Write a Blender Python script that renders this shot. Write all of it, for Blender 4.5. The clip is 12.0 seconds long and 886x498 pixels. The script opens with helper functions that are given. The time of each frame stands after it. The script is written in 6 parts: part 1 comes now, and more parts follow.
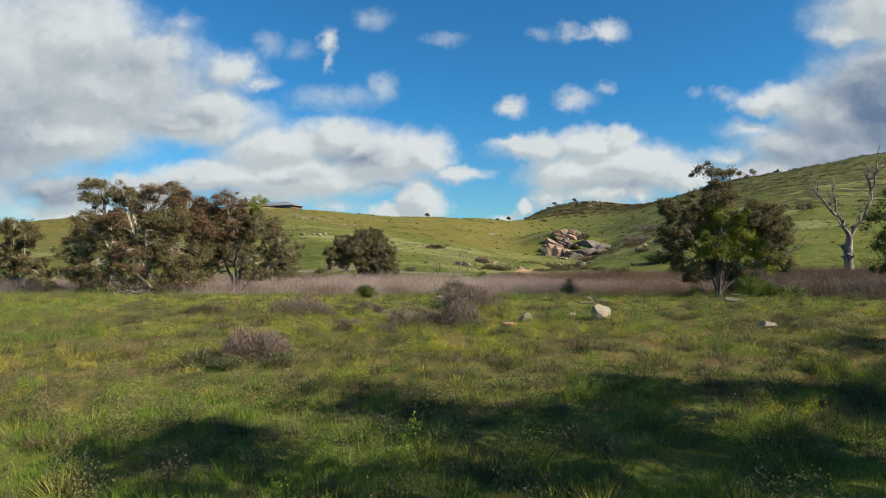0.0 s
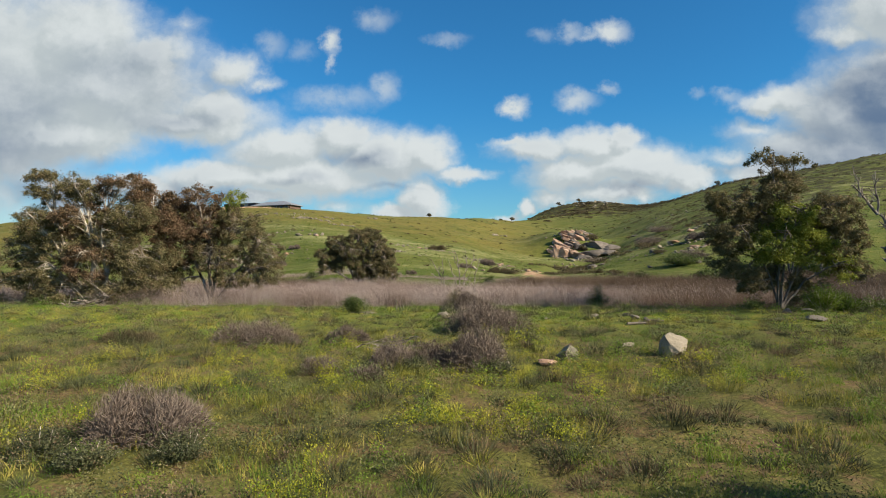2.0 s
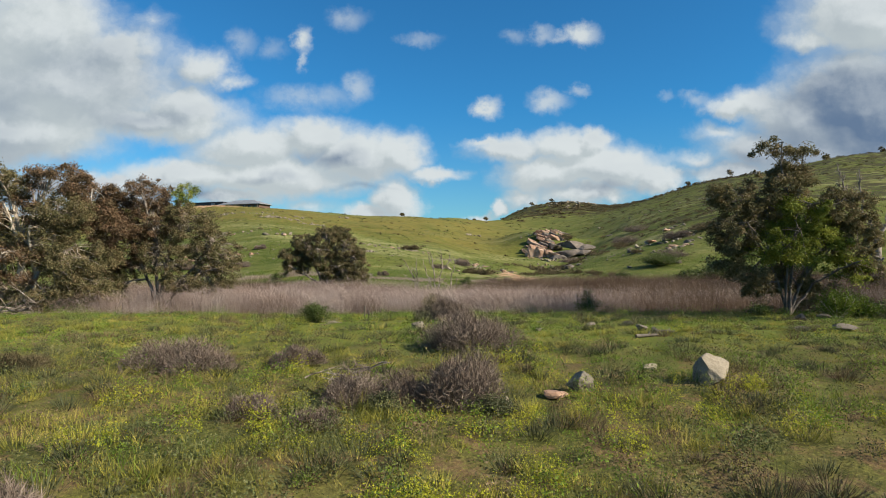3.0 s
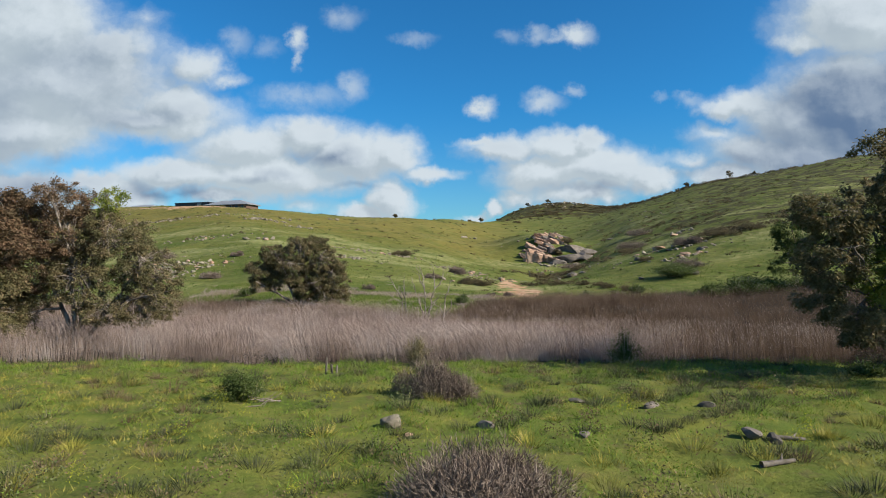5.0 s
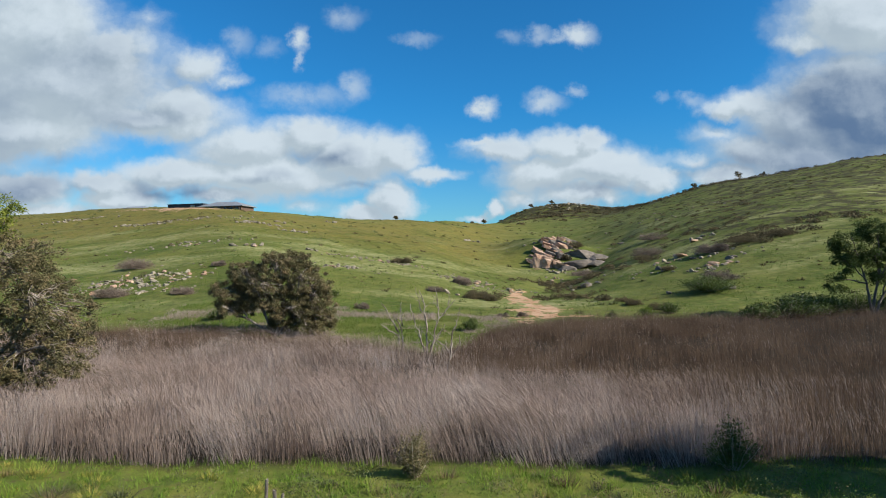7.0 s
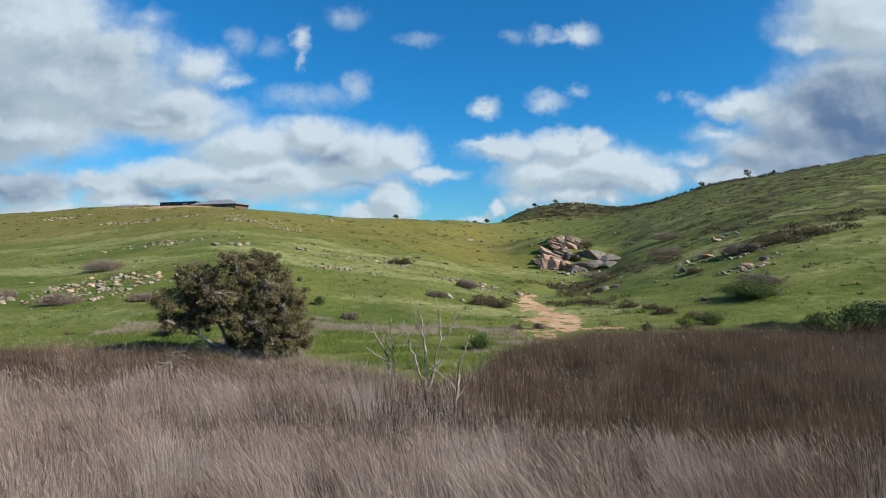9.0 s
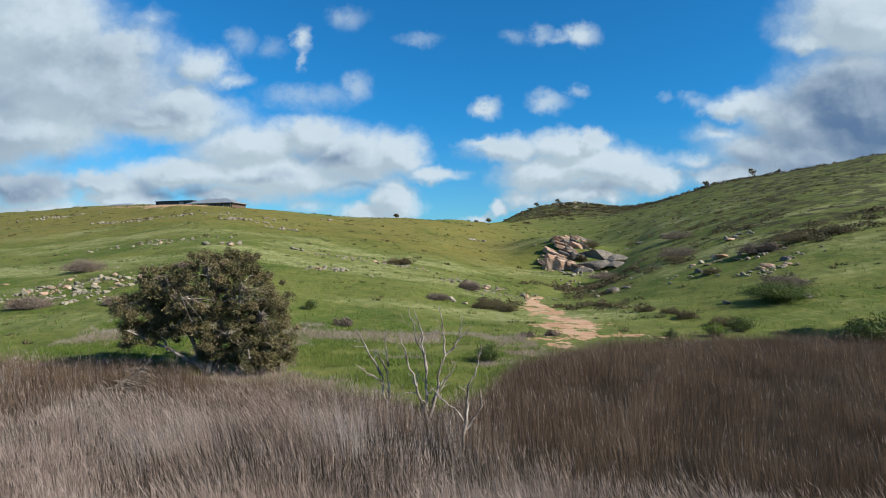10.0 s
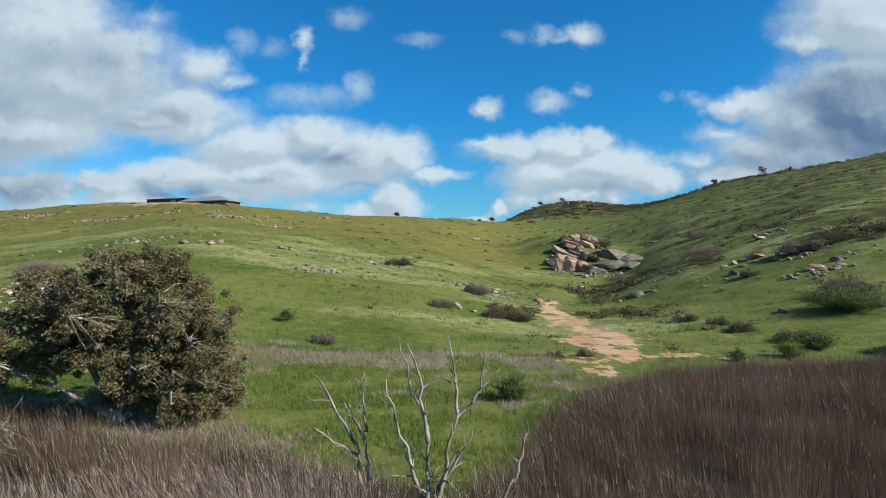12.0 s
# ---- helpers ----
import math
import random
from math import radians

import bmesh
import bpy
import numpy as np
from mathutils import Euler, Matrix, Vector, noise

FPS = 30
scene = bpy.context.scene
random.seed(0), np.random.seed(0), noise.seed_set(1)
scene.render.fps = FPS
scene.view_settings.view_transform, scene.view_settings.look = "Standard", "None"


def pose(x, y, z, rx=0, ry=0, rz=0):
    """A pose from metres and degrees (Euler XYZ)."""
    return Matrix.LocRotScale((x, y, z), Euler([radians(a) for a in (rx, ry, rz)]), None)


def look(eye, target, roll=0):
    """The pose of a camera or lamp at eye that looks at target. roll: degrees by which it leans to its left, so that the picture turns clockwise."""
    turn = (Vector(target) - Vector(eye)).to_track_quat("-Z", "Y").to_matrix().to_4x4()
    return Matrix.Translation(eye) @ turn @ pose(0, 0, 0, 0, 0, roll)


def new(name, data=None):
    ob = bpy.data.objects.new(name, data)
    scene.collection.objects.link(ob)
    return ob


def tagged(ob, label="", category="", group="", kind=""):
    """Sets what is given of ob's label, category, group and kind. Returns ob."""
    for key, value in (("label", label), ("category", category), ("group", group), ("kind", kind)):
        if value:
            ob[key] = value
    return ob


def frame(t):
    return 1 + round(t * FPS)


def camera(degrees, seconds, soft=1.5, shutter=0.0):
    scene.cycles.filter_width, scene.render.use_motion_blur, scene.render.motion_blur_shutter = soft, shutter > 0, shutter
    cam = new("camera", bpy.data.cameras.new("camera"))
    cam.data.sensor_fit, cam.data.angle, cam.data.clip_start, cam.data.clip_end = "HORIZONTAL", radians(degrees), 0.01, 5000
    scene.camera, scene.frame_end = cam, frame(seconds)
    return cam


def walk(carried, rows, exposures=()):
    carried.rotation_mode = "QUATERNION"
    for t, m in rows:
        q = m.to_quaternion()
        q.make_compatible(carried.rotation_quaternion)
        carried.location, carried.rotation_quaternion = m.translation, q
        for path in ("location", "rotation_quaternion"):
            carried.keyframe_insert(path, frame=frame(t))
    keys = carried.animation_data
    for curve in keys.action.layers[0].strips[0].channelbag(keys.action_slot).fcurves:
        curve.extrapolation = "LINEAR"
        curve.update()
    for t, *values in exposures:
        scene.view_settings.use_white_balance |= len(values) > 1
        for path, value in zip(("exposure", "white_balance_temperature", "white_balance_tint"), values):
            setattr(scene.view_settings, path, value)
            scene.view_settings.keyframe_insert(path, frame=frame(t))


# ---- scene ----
cam = camera(72.4, 12.0, soft=1.0)
METRES, EYE, TILT, LEAN, TURN = 80.0, 4.5, 1.0, 0.0, 0.0
ROWS = [
    (0.0, 0.0, 0.0, 0.0, 0.0, 0.0, -0.0),
    (0.5, -0.0006, 0.0294, 0.0041, 0.04, 0.01, -0.03),
    (1.0, -0.0011, 0.062, 0.0038, 0.08, 0.04, -0.06),
    (1.5, -0.0021, 0.0979, 0.0033, 0.12, 0.05, -0.08),
    (2.0, -0.0038, 0.1345, 0.003, 0.18, 0.06, -0.07),
    (2.5, -0.0054, 0.1721, 0.0029, 0.16, 0.07, -0.08),
    (2.6, -0.0054, 0.1797, 0.0028, -0.09, 0.07, -0.07),
    (2.7, -0.0055, 0.1873, 0.0027, -0.75, 0.07, -0.06),
    (2.8, -0.0055, 0.1949, 0.0026, -1.42, 0.07, -0.05),
    (2.9, -0.0055, 0.2026, 0.0025, -1.85, 0.07, -0.04),
    (3.0, -0.0055, 0.2102, 0.0024, -2.38, 0.07, -0.03),
    (3.1, -0.0053, 0.2179, 0.0024, -2.85, 0.07, -0.03),
    (3.2, -0.0050, 0.2256, 0.0026, -3.03, 0.07, -0.05),
    (5.0, 0.0044, 0.3732, 0.0267, -2.89, 0.04, -0.19),
    (5.5, 0.0059, 0.4163, 0.0338, -2.85, 0.04, -0.22),
    (6.0, 0.0066, 0.4597, 0.0421, -2.81, 0.03, -0.24),
    (6.5, 0.0067, 0.5043, 0.0502, -2.79, 0.03, -0.26),
    (7.0, 0.0077, 0.5485, 0.0516, -2.75, 0.06, -0.26),
    (9.0, 0.0144, 0.7258, 0.0511, -2.59, 0.06, -0.32),
    (9.5, 0.0149, 0.7707, 0.0508, -2.56, 0.06, -0.33),
    (10.0, 0.0157, 0.816, 0.0501, -2.52, 0.06, -0.32),
    (10.5, 0.0167, 0.8583, 0.0501, -2.48, 0.06, -0.31),
    (11.0, 0.0169, 0.9041, 0.0493, -2.44, 0.07, -0.33),
    (11.5, 0.0172, 0.9501, 0.0491, -2.41, 0.07, -0.31),
    (12.0, 0.0189, 0.995, 0.0481, -2.36, 0.06, -0.31),
]
walk(cam, [(t, pose(0, 0, EYE, TILT, LEAN, TURN) @ pose(METRES * x, METRES * y, METRES * z, 90 + pitch, roll, yaw)) for t, x, y, z, yaw, pitch, roll in ROWS],
     exposures=((0.0, 0.86, 7000, 10), (2.5, 0.84, 6950, 9), (5.0, 0.82, 6450, 9), (6.5, 0.81, 6300, 8), (9.0, 0.81, 6150, 7), (12.0, 0.82, 6050, 4)))

# ---- sun and sky ----
SUN_ELEV, SUN_AZ = 33.0, 114.0       # degrees; azimuth clockwise from the way ahead
sun = new("sun", bpy.data.lights.new("sun", "SUN"))
sun.data.energy, sun.data.angle, sun.data.color = 5.0, radians(0.6), (1.0, 0.91, 0.76)
sx = math.sin(radians(SUN_AZ)) * math.cos(radians(SUN_ELEV))
sy = math.cos(radians(SUN_AZ)) * math.cos(radians(SUN_ELEV))
sun.matrix_world = look((300 * sx, 300 * sy, 300 * math.sin(radians(SUN_ELEV))), (0, 0, 0))

world = bpy.data.worlds.new("sky")
scene.world = world
world.use_nodes = True


class Nodes:
    """Short hand for wiring a node tree."""

    def __init__(self, tree):
        self.tree = tree

    def add(self, kind, **props):
        n = self.tree.nodes.new(kind)
        for k, v in props.items():
            setattr(n, k, v)
        return n

    def put(self, socket, value):
        if isinstance(value, bpy.types.NodeSocket):
            self.tree.links.new(value, socket)
        elif value is not None:
            socket.default_value = value

    def math(self, op, a, b=None, c=None, clamp=False):
        n = self.add("ShaderNodeMath", operation=op, use_clamp=clamp)
        for s, v in zip(n.inputs, (a, b, c)):
            self.put(s, v)
        return n.outputs[0]

    def vec(self, op, a, b=None):
        n = self.add("ShaderNodeVectorMath", operation=op)
        self.put(n.inputs[0], a)
        if b is not None:
            self.put(n.inputs[1], b)
        return n.outputs["Value"] if op in ("DOT_PRODUCT", "LENGTH") else n.outputs["Vector"]

    def noise(self, vector, scale, detail=4.0, rough=0.55, warp=0.0):
        n = self.add("ShaderNodeTexNoise")
        self.put(n.inputs["Vector"], vector)
        n.inputs["Scale"].default_value, n.inputs["Detail"].default_value = scale, detail
        n.inputs["Roughness"].default_value, n.inputs["Distortion"].default_value = rough, warp
        return n.outputs["Fac"]

    def span(self, v, a, b, lo=0.0, hi=1.0, smooth=True):
        n = self.add("ShaderNodeMapRange")
        n.interpolation_type = "SMOOTHSTEP" if smooth else "LINEAR"
        self.put(n.inputs["Value"], v)
        for k, x in (("From Min", a), ("From Max", b), ("To Min", lo), ("To Max", hi)):
            self.put(n.inputs[k], x)
        return n.outputs["Result"]

    def mix(self, f, a, b, blend="MIX"):
        n = self.add("ShaderNodeMix", data_type="RGBA", blend_type=blend)
        n.clamp_factor = True
        for s, v in ((n.inputs[0], f), (n.inputs[6], a), (n.inputs[7], b)):
            if isinstance(v, tuple) and len(v) == 3:
                v = (*v, 1.0)
            self.put(s, v)
        return n.outputs[2]


# clouds: x, y on a plane 1072 ahead of the mid-walk eye, half width, half height, strength
LEFT_BANK = [
    (-150, 150, 260, 260, 1.2), (60, 60, 150, 110, 1.2), (110, 150, 220, 110, 1.2), (190, 90, 105, 60, 1.0), (350, 118, 66, 40, 0.9), (405, 140, 44, 20, 0.5),
    (320, 190, 90, 52, 1.1), (20, 235, 190, 56, 1.2), (270, 212, 170, 40, 1.1), (255, 35, 60, 40, 0.4),
]
MIDDLE_BANK = [
    (440, 262, 130, 50, 1.1), (545, 246, 84, 40, 1.2), (630, 278, 105, 52, 1.2), (700, 278, 60, 42, 1.1), (765, 308, 62, 18, 0.9), (330, 308, 150, 36, 1.1), (470, 310, 170, 42, 1.2),
    (190, 326, 110, 28, 1.0), (215, 352, 80, 28, 1.1), (690, 352, 48, 42, 1.1), (640, 378, 70, 26, 1.0), (40, 335, 130, 40, 1.0), (400, 345, 120, 22, 0.9), (60, 375, 160, 30, 0.9), (540, 362, 90, 26, 0.4),
]
SUNLIT_CLOUD = [
    (900, 264, 74, 28, 1.1), (858, 252, 50, 12, 0.8), (1000, 264, 86, 34, 1.1), (1042, 248, 32, 28, 1.1), (1060, 300, 125, 42, 1.2), (1150, 318, 64, 30, 1.1), (960, 308, 100, 42, 1.1),
    (930, 348, 56, 26, 0.8), (1030, 345, 110, 28, 0.9), (880, 368, 24, 17, 1.0), (840, 384, 40, 10, 0.7),
]
RIGHT_BANK = [
    (1530, 40, 150, 72, 1.2), (1425, 72, 56, 34, 0.8), (1405, 30, 50, 40, 0.45), (1520, 200, 150, 125, 1.3), (1410, 215, 105, 75, 1.1), (1335, 190, 80, 34, 0.85), (1290, 196, 56, 22, 0.9),
    (1270, 240, 90, 28, 0.6), (1330, 270, 110, 50, 0.9), (1440, 290, 160, 60, 1.2), (1220, 288, 70, 26, 0.6), (1290, 315, 110, 30, 0.9), (1750, 150, 240, 220, 1.3),
]
CLOUDS = LEFT_BANK + MIDDLE_BANK + SUNLIT_CLOUD + RIGHT_BANK
# thin shreds: the same numbers, the last how much blue they hide
WISPS = [
    (527, 66, 22, 30, 1.15), (528, 98, 10, 28, 0.7), (420, 72, 34, 30, 0.42), (476, 82, 30, 24, 0.30), (608, 30, 40, 26, 0.48), (735, 68, 48, 15, 0.38), (540, 170, 105, 28, 0.5),
    (626, 152, 36, 34, 0.62), (853, 192, 33, 25, 1.3), (1024, 60, 38, 24, 1.05), (988, 66, 38, 13, 0.7), (955, 62, 28, 22, 0.55), (905, 64, 30, 18, 0.32), (964, 180, 42, 26, 0.8), (1020, 160, 26, 13, 0.5), (1222, 176, 34, 15, 0.5), (1172, 172, 18, 11, 0.3),
]
# grey, shaded parts of them
GREYS = [
    (170, 130, 240, 130, 0.42), (1530, 205, 190, 105, 1.15), (1420, 270, 150, 80, 0.95), (1290, 300, 130, 26, 0.6), (40, 325, 150, 40, 0.8), (575, 272, 80, 24, 0.62),
    (460, 306, 80, 16, 0.5), (320, 342, 130, 20, 0.75), (240, 200, 190, 40, 0.42), (80, 150, 110, 36, 0.3), (1050, 335, 150, 20, 0.4),
    (640, 328, 120, 14, 0.3), (110, 290, 140, 26, 0.4), (1700, 200, 220, 150, 0.9), (-120, 220, 220, 170, 0.6),
]
W = Nodes(world.node_tree)
world.node_tree.nodes.clear()
way = W.add("ShaderNodeTexCoord").outputs["Generated"]
frame_m = pose(0, 0, 0, 90 + TILT, -0.25, -2.81)
ax, ay, az = [frame_m.col[i].to_3d() for i in range(3)]
ahead = W.vec("DOT_PRODUCT", way, tuple(-az))
deep = W.math("MAXIMUM", ahead, 0.12)
px_ = W.math("MULTIPLY_ADD", W.math("DIVIDE", W.vec("DOT_PRODUCT", way, tuple(ax)), deep), 1072.0, 784.0)
py_ = W.math("MULTIPLY_ADD", W.math("DIVIDE", W.vec("DOT_PRODUCT", way, tuple(ay)), deep), -1072.0, 441.0)
comb = W.add("ShaderNodeCombineXYZ")
W.put(comb.inputs[0], px_), W.put(comb.inputs[1], py_)
flat = comb.outputs[0]


def ellipses(n, where, spots):
    total = None
    for cx, cy, rx, ry, s in spots:
        off = n.vec("MULTIPLY", n.vec("SUBTRACT", where, (cx, cy, 0)), (1 / rx, 1 / ry, 0))
        v = n.math("MULTIPLY_ADD", n.vec("LENGTH", off), -0.85 * (0.4 + 0.6 * s), s)
        total = v if total is None else n.math("SMOOTH_MAX", total, v, 0.15)
    return total


def cloud_group():
    g = bpy.data.node_groups.new("cloud_field", "ShaderNodeTree")
    g.interface.new_socket("Where", in_out="INPUT", socket_type="NodeSocketVector")
    g.interface.new_socket("Density", in_out="OUTPUT", socket_type="NodeSocketFloat")
    n = Nodes(g)
    where = n.add("NodeGroupInput").outputs[0]
    def swirl(scale, detail, amp_x, amp_y):
        w = n.add("ShaderNodeTexNoise")
        n.put(w.inputs["Vector"], where)
        w.inputs["Scale"].default_value, w.inputs["Detail"].default_value, w.inputs["Roughness"].default_value = scale, detail, 0.6
        return n.vec("MULTIPLY", n.vec("SUBTRACT", w.outputs["Color"], (0.5, 0.5, 0.5)), (amp_x, amp_y, 0.0))
    bent_at = n.vec("ADD", n.vec("ADD", where, swirl(0.009, 3.0, 70.0, 40.0)), swirl(0.03, 5.0, 44.0, 34.0))
    field = ellipses(n, bent_at, CLOUDS)
    puff = n.noise(n.vec("MULTIPLY", bent_at, (1.0, 1.3, 1.0)), 0.011, 9.0, 0.6)
    d = n.math("ADD", field, n.math("MULTIPLY", n.math("SUBTRACT", puff, 0.5), 0.55))
    n.put(n.add("NodeGroupOutput").inputs[0], d)
    return g


GROUP = cloud_group()


def density(where):
    n = W.add("ShaderNodeGroup")
    n.node_tree = GROUP
    W.put(n.inputs[0], where)
    return n.outputs[0]


here = density(flat)
sunward = density(W.vec("ADD", flat, (16.0, -20.0, 0.0)))
cover = W.span(here, -0.08, 0.66)
rim = W.math("SUBTRACT", here, sunward)
lit = W.span(rim, -0.22, 0.34)
thick = W.span(here, 0.2, 0.9)
grey_warp = W.add("ShaderNodeTexNoise")
W.put(grey_warp.inputs["Vector"], flat)
grey_warp.inputs["Scale"].default_value, grey_warp.inputs["Detail"].default_value = 0.012, 5.0
shaded_at = W.vec("ADD", flat, W.vec("MULTIPLY", W.vec("SUBTRACT", grey_warp.outputs["Color"], (0.5, 0.5, 0.5)), (120.0, 70.0, 0.0)))
greyness = W.math("MAXIMUM", ellipses(W, shaded_at, GREYS), 0.0, clamp=True)
mottle = W.noise(W.vec("MULTIPLY", flat, (0.7, 1.3, 1.0)), 0.008, 4.0, 0.5)
dim = W.math("MULTIPLY", W.math("MULTIPLY", greyness, 1.35), W.span(mottle, 0.28, 0.6, 0.65, 1.0))
dim = W.math("ADD", dim, W.math("MULTIPLY", W.span(mottle, 0.40, 0.66), W.math("MULTIPLY", thick, 0.16)), clamp=True)
dim = W.math("MULTIPLY", dim, W.math("SUBTRACT", 1.0, W.math("MULTIPLY", lit, 0.35)))
white = W.mix(lit, (4.9, 5.7, 6.3), (6.75, 7.5, 8.1))
cloud_colour = W.mix(dim, white, (1.25, 2.0, 3.35))
# the sky out of view: broken cloud of the same kind
zed = W.add("ShaderNodeSeparateXYZ")
W.put(zed.inputs[0], way)
high = W.math("MAXIMUM", zed.outputs[2], 0.06)
spread = W.vec("MULTIPLY", way, (1.0, 1.0, 0.0))
hv = W.add("ShaderNodeVectorMath", operation="SCALE")
W.put(hv.inputs[0], spread), W.put(hv.inputs["Scale"], W.math("DIVIDE", 1.0, high))
elsewhere = W.span(W.noise(hv.outputs[0], 0.9, 7.0, 0.58), 0.5, 0.66, 0.0, 0.9)
inview = W.span(ahead, 0.45, 0.6)
cover = W.math("ADD", W.math("MULTIPLY", cover, inview), W.math("MULTIPLY", elsewhere, W.math("SUBTRACT", 1.0, inview)))
cloud_colour = W.mix(inview, (4.6, 4.9, 5.4), cloud_colour)
sky = W.add("ShaderNodeTexSky", sky_type="NISHITA", sun_disc=False, sun_elevation=radians(SUN_ELEV), sun_rotation=radians(SUN_AZ),
            altitude=300.0, air_density=1.0, dust_density=0.3, ozone_density=3.0)
hue = W.mix(W.span(zed.outputs[2], 0.02, 0.26), (0.52, 1.0, 1.22), (0.24, 0.98, 1.42))
blue = W.mix(1.0, sky.outputs[0], hue, "MULTIPLY")
ground_side = W.span(zed.outputs[2], -0.04, 0.0)
both = W.mix(W.math("MULTIPLY", cover, ground_side), blue, cloud_colour)
shred_turn = W.add("ShaderNodeTexNoise")
W.put(shred_turn.inputs["Vector"], flat)
shred_turn.inputs["Scale"].default_value, shred_turn.inputs["Detail"].default_value, shred_turn.inputs["Roughness"].default_value = 0.03, 6.0, 0.62
shred_at = W.vec("ADD", flat, W.vec("MULTIPLY", W.vec("SUBTRACT", shred_turn.outputs["Color"], (0.5, 0.5, 0.5)), (48.0, 40.0, 0.0)))
shred = None
for wx, wy, wrx, wry, ws in WISPS:
    off = W.vec("MULTIPLY", W.vec("SUBTRACT", shred_at, (wx, wy, 0)), (1 / wrx, 1 / wry, 0))
    one_shred = W.span(W.vec("LENGTH", off), 1.15, 0.1, 0.0, ws)
    shred = one_shred if shred is None else W.math("MAXIMUM", shred, one_shred)
shred = W.math("MULTIPLY", shred, W.span(W.noise(flat, 0.03, 5.0, 0.6), 0.3, 0.6, 0.55, 1.0), clamp=True)
both = W.mix(W.math("MULTIPLY", shred, inview), both, (6.2, 7.0, 7.7))
back = W.add("ShaderNodeBackground")
W.put(back.inputs[0], both)
back.inputs[1].default_value = 0.0555
W.put(W.add("ShaderNodeOutputWorld").inputs[0], back.outputs[0])

# ---- the lie of the land ----
def hash2(ix, iy, seed):
    h = (ix.astype(np.int64) * 374761393 + iy.astype(np.int64) * 668265263 + seed * 974634777) & 0xFFFFFFFF
    h = ((h ^ (h >> 13)) * 1274126177) & 0xFFFFFFFF
    return ((h ^ (h >> 16)) & 0xFFFF) / 65535.0


def vnoise(x, y, seed=0):
    """Smooth value noise, 0 to 1, one cell a unit."""
    x, y = np.asarray(x, float), np.asarray(y, float)
    ix, iy = np.floor(x), np.floor(y)
    fx, fy = x - ix, y - iy
    fx, fy = fx * fx * (3 - 2 * fx), fy * fy * (3 - 2 * fy)
    a, b = hash2(ix, iy, seed), hash2(ix + 1, iy, seed)
    c, d = hash2(ix, iy + 1, seed), hash2(ix + 1, iy + 1, seed)
    return (a + (b - a) * fx) * (1 - fy) + (c + (d - c) * fx) * fy


def fbm(x, y, seed=0, octaves=4):
    total, amp, norm = 0.0, 1.0, 0.0
    for i in range(octaves):
        total = total + amp * vnoise(x * 2 ** i + 17.3 * i, y * 2 ** i - 9.1 * i, seed + i)
        norm, amp = norm + amp, amp * 0.5
    return total / norm


def table(u, at, values, blur):
    return sum(np.interp(u + o * blur, at, values) for o in (-1, -0.6, -0.2, 0.2, 0.6, 1)) / 6


def sstep(a, b, v):
    s = np.clip((v - a) / (b - a), 0, 1)
    return s * s * (3 - 2 * s)


def wash_line(y):
    """Middle of the bare wash that comes down the gully."""
    return np.interp(y, (100, 118, 135, 150, 170, 190, 215, 245), (6, 9, 20, 23, 23, 25, 33, 46))


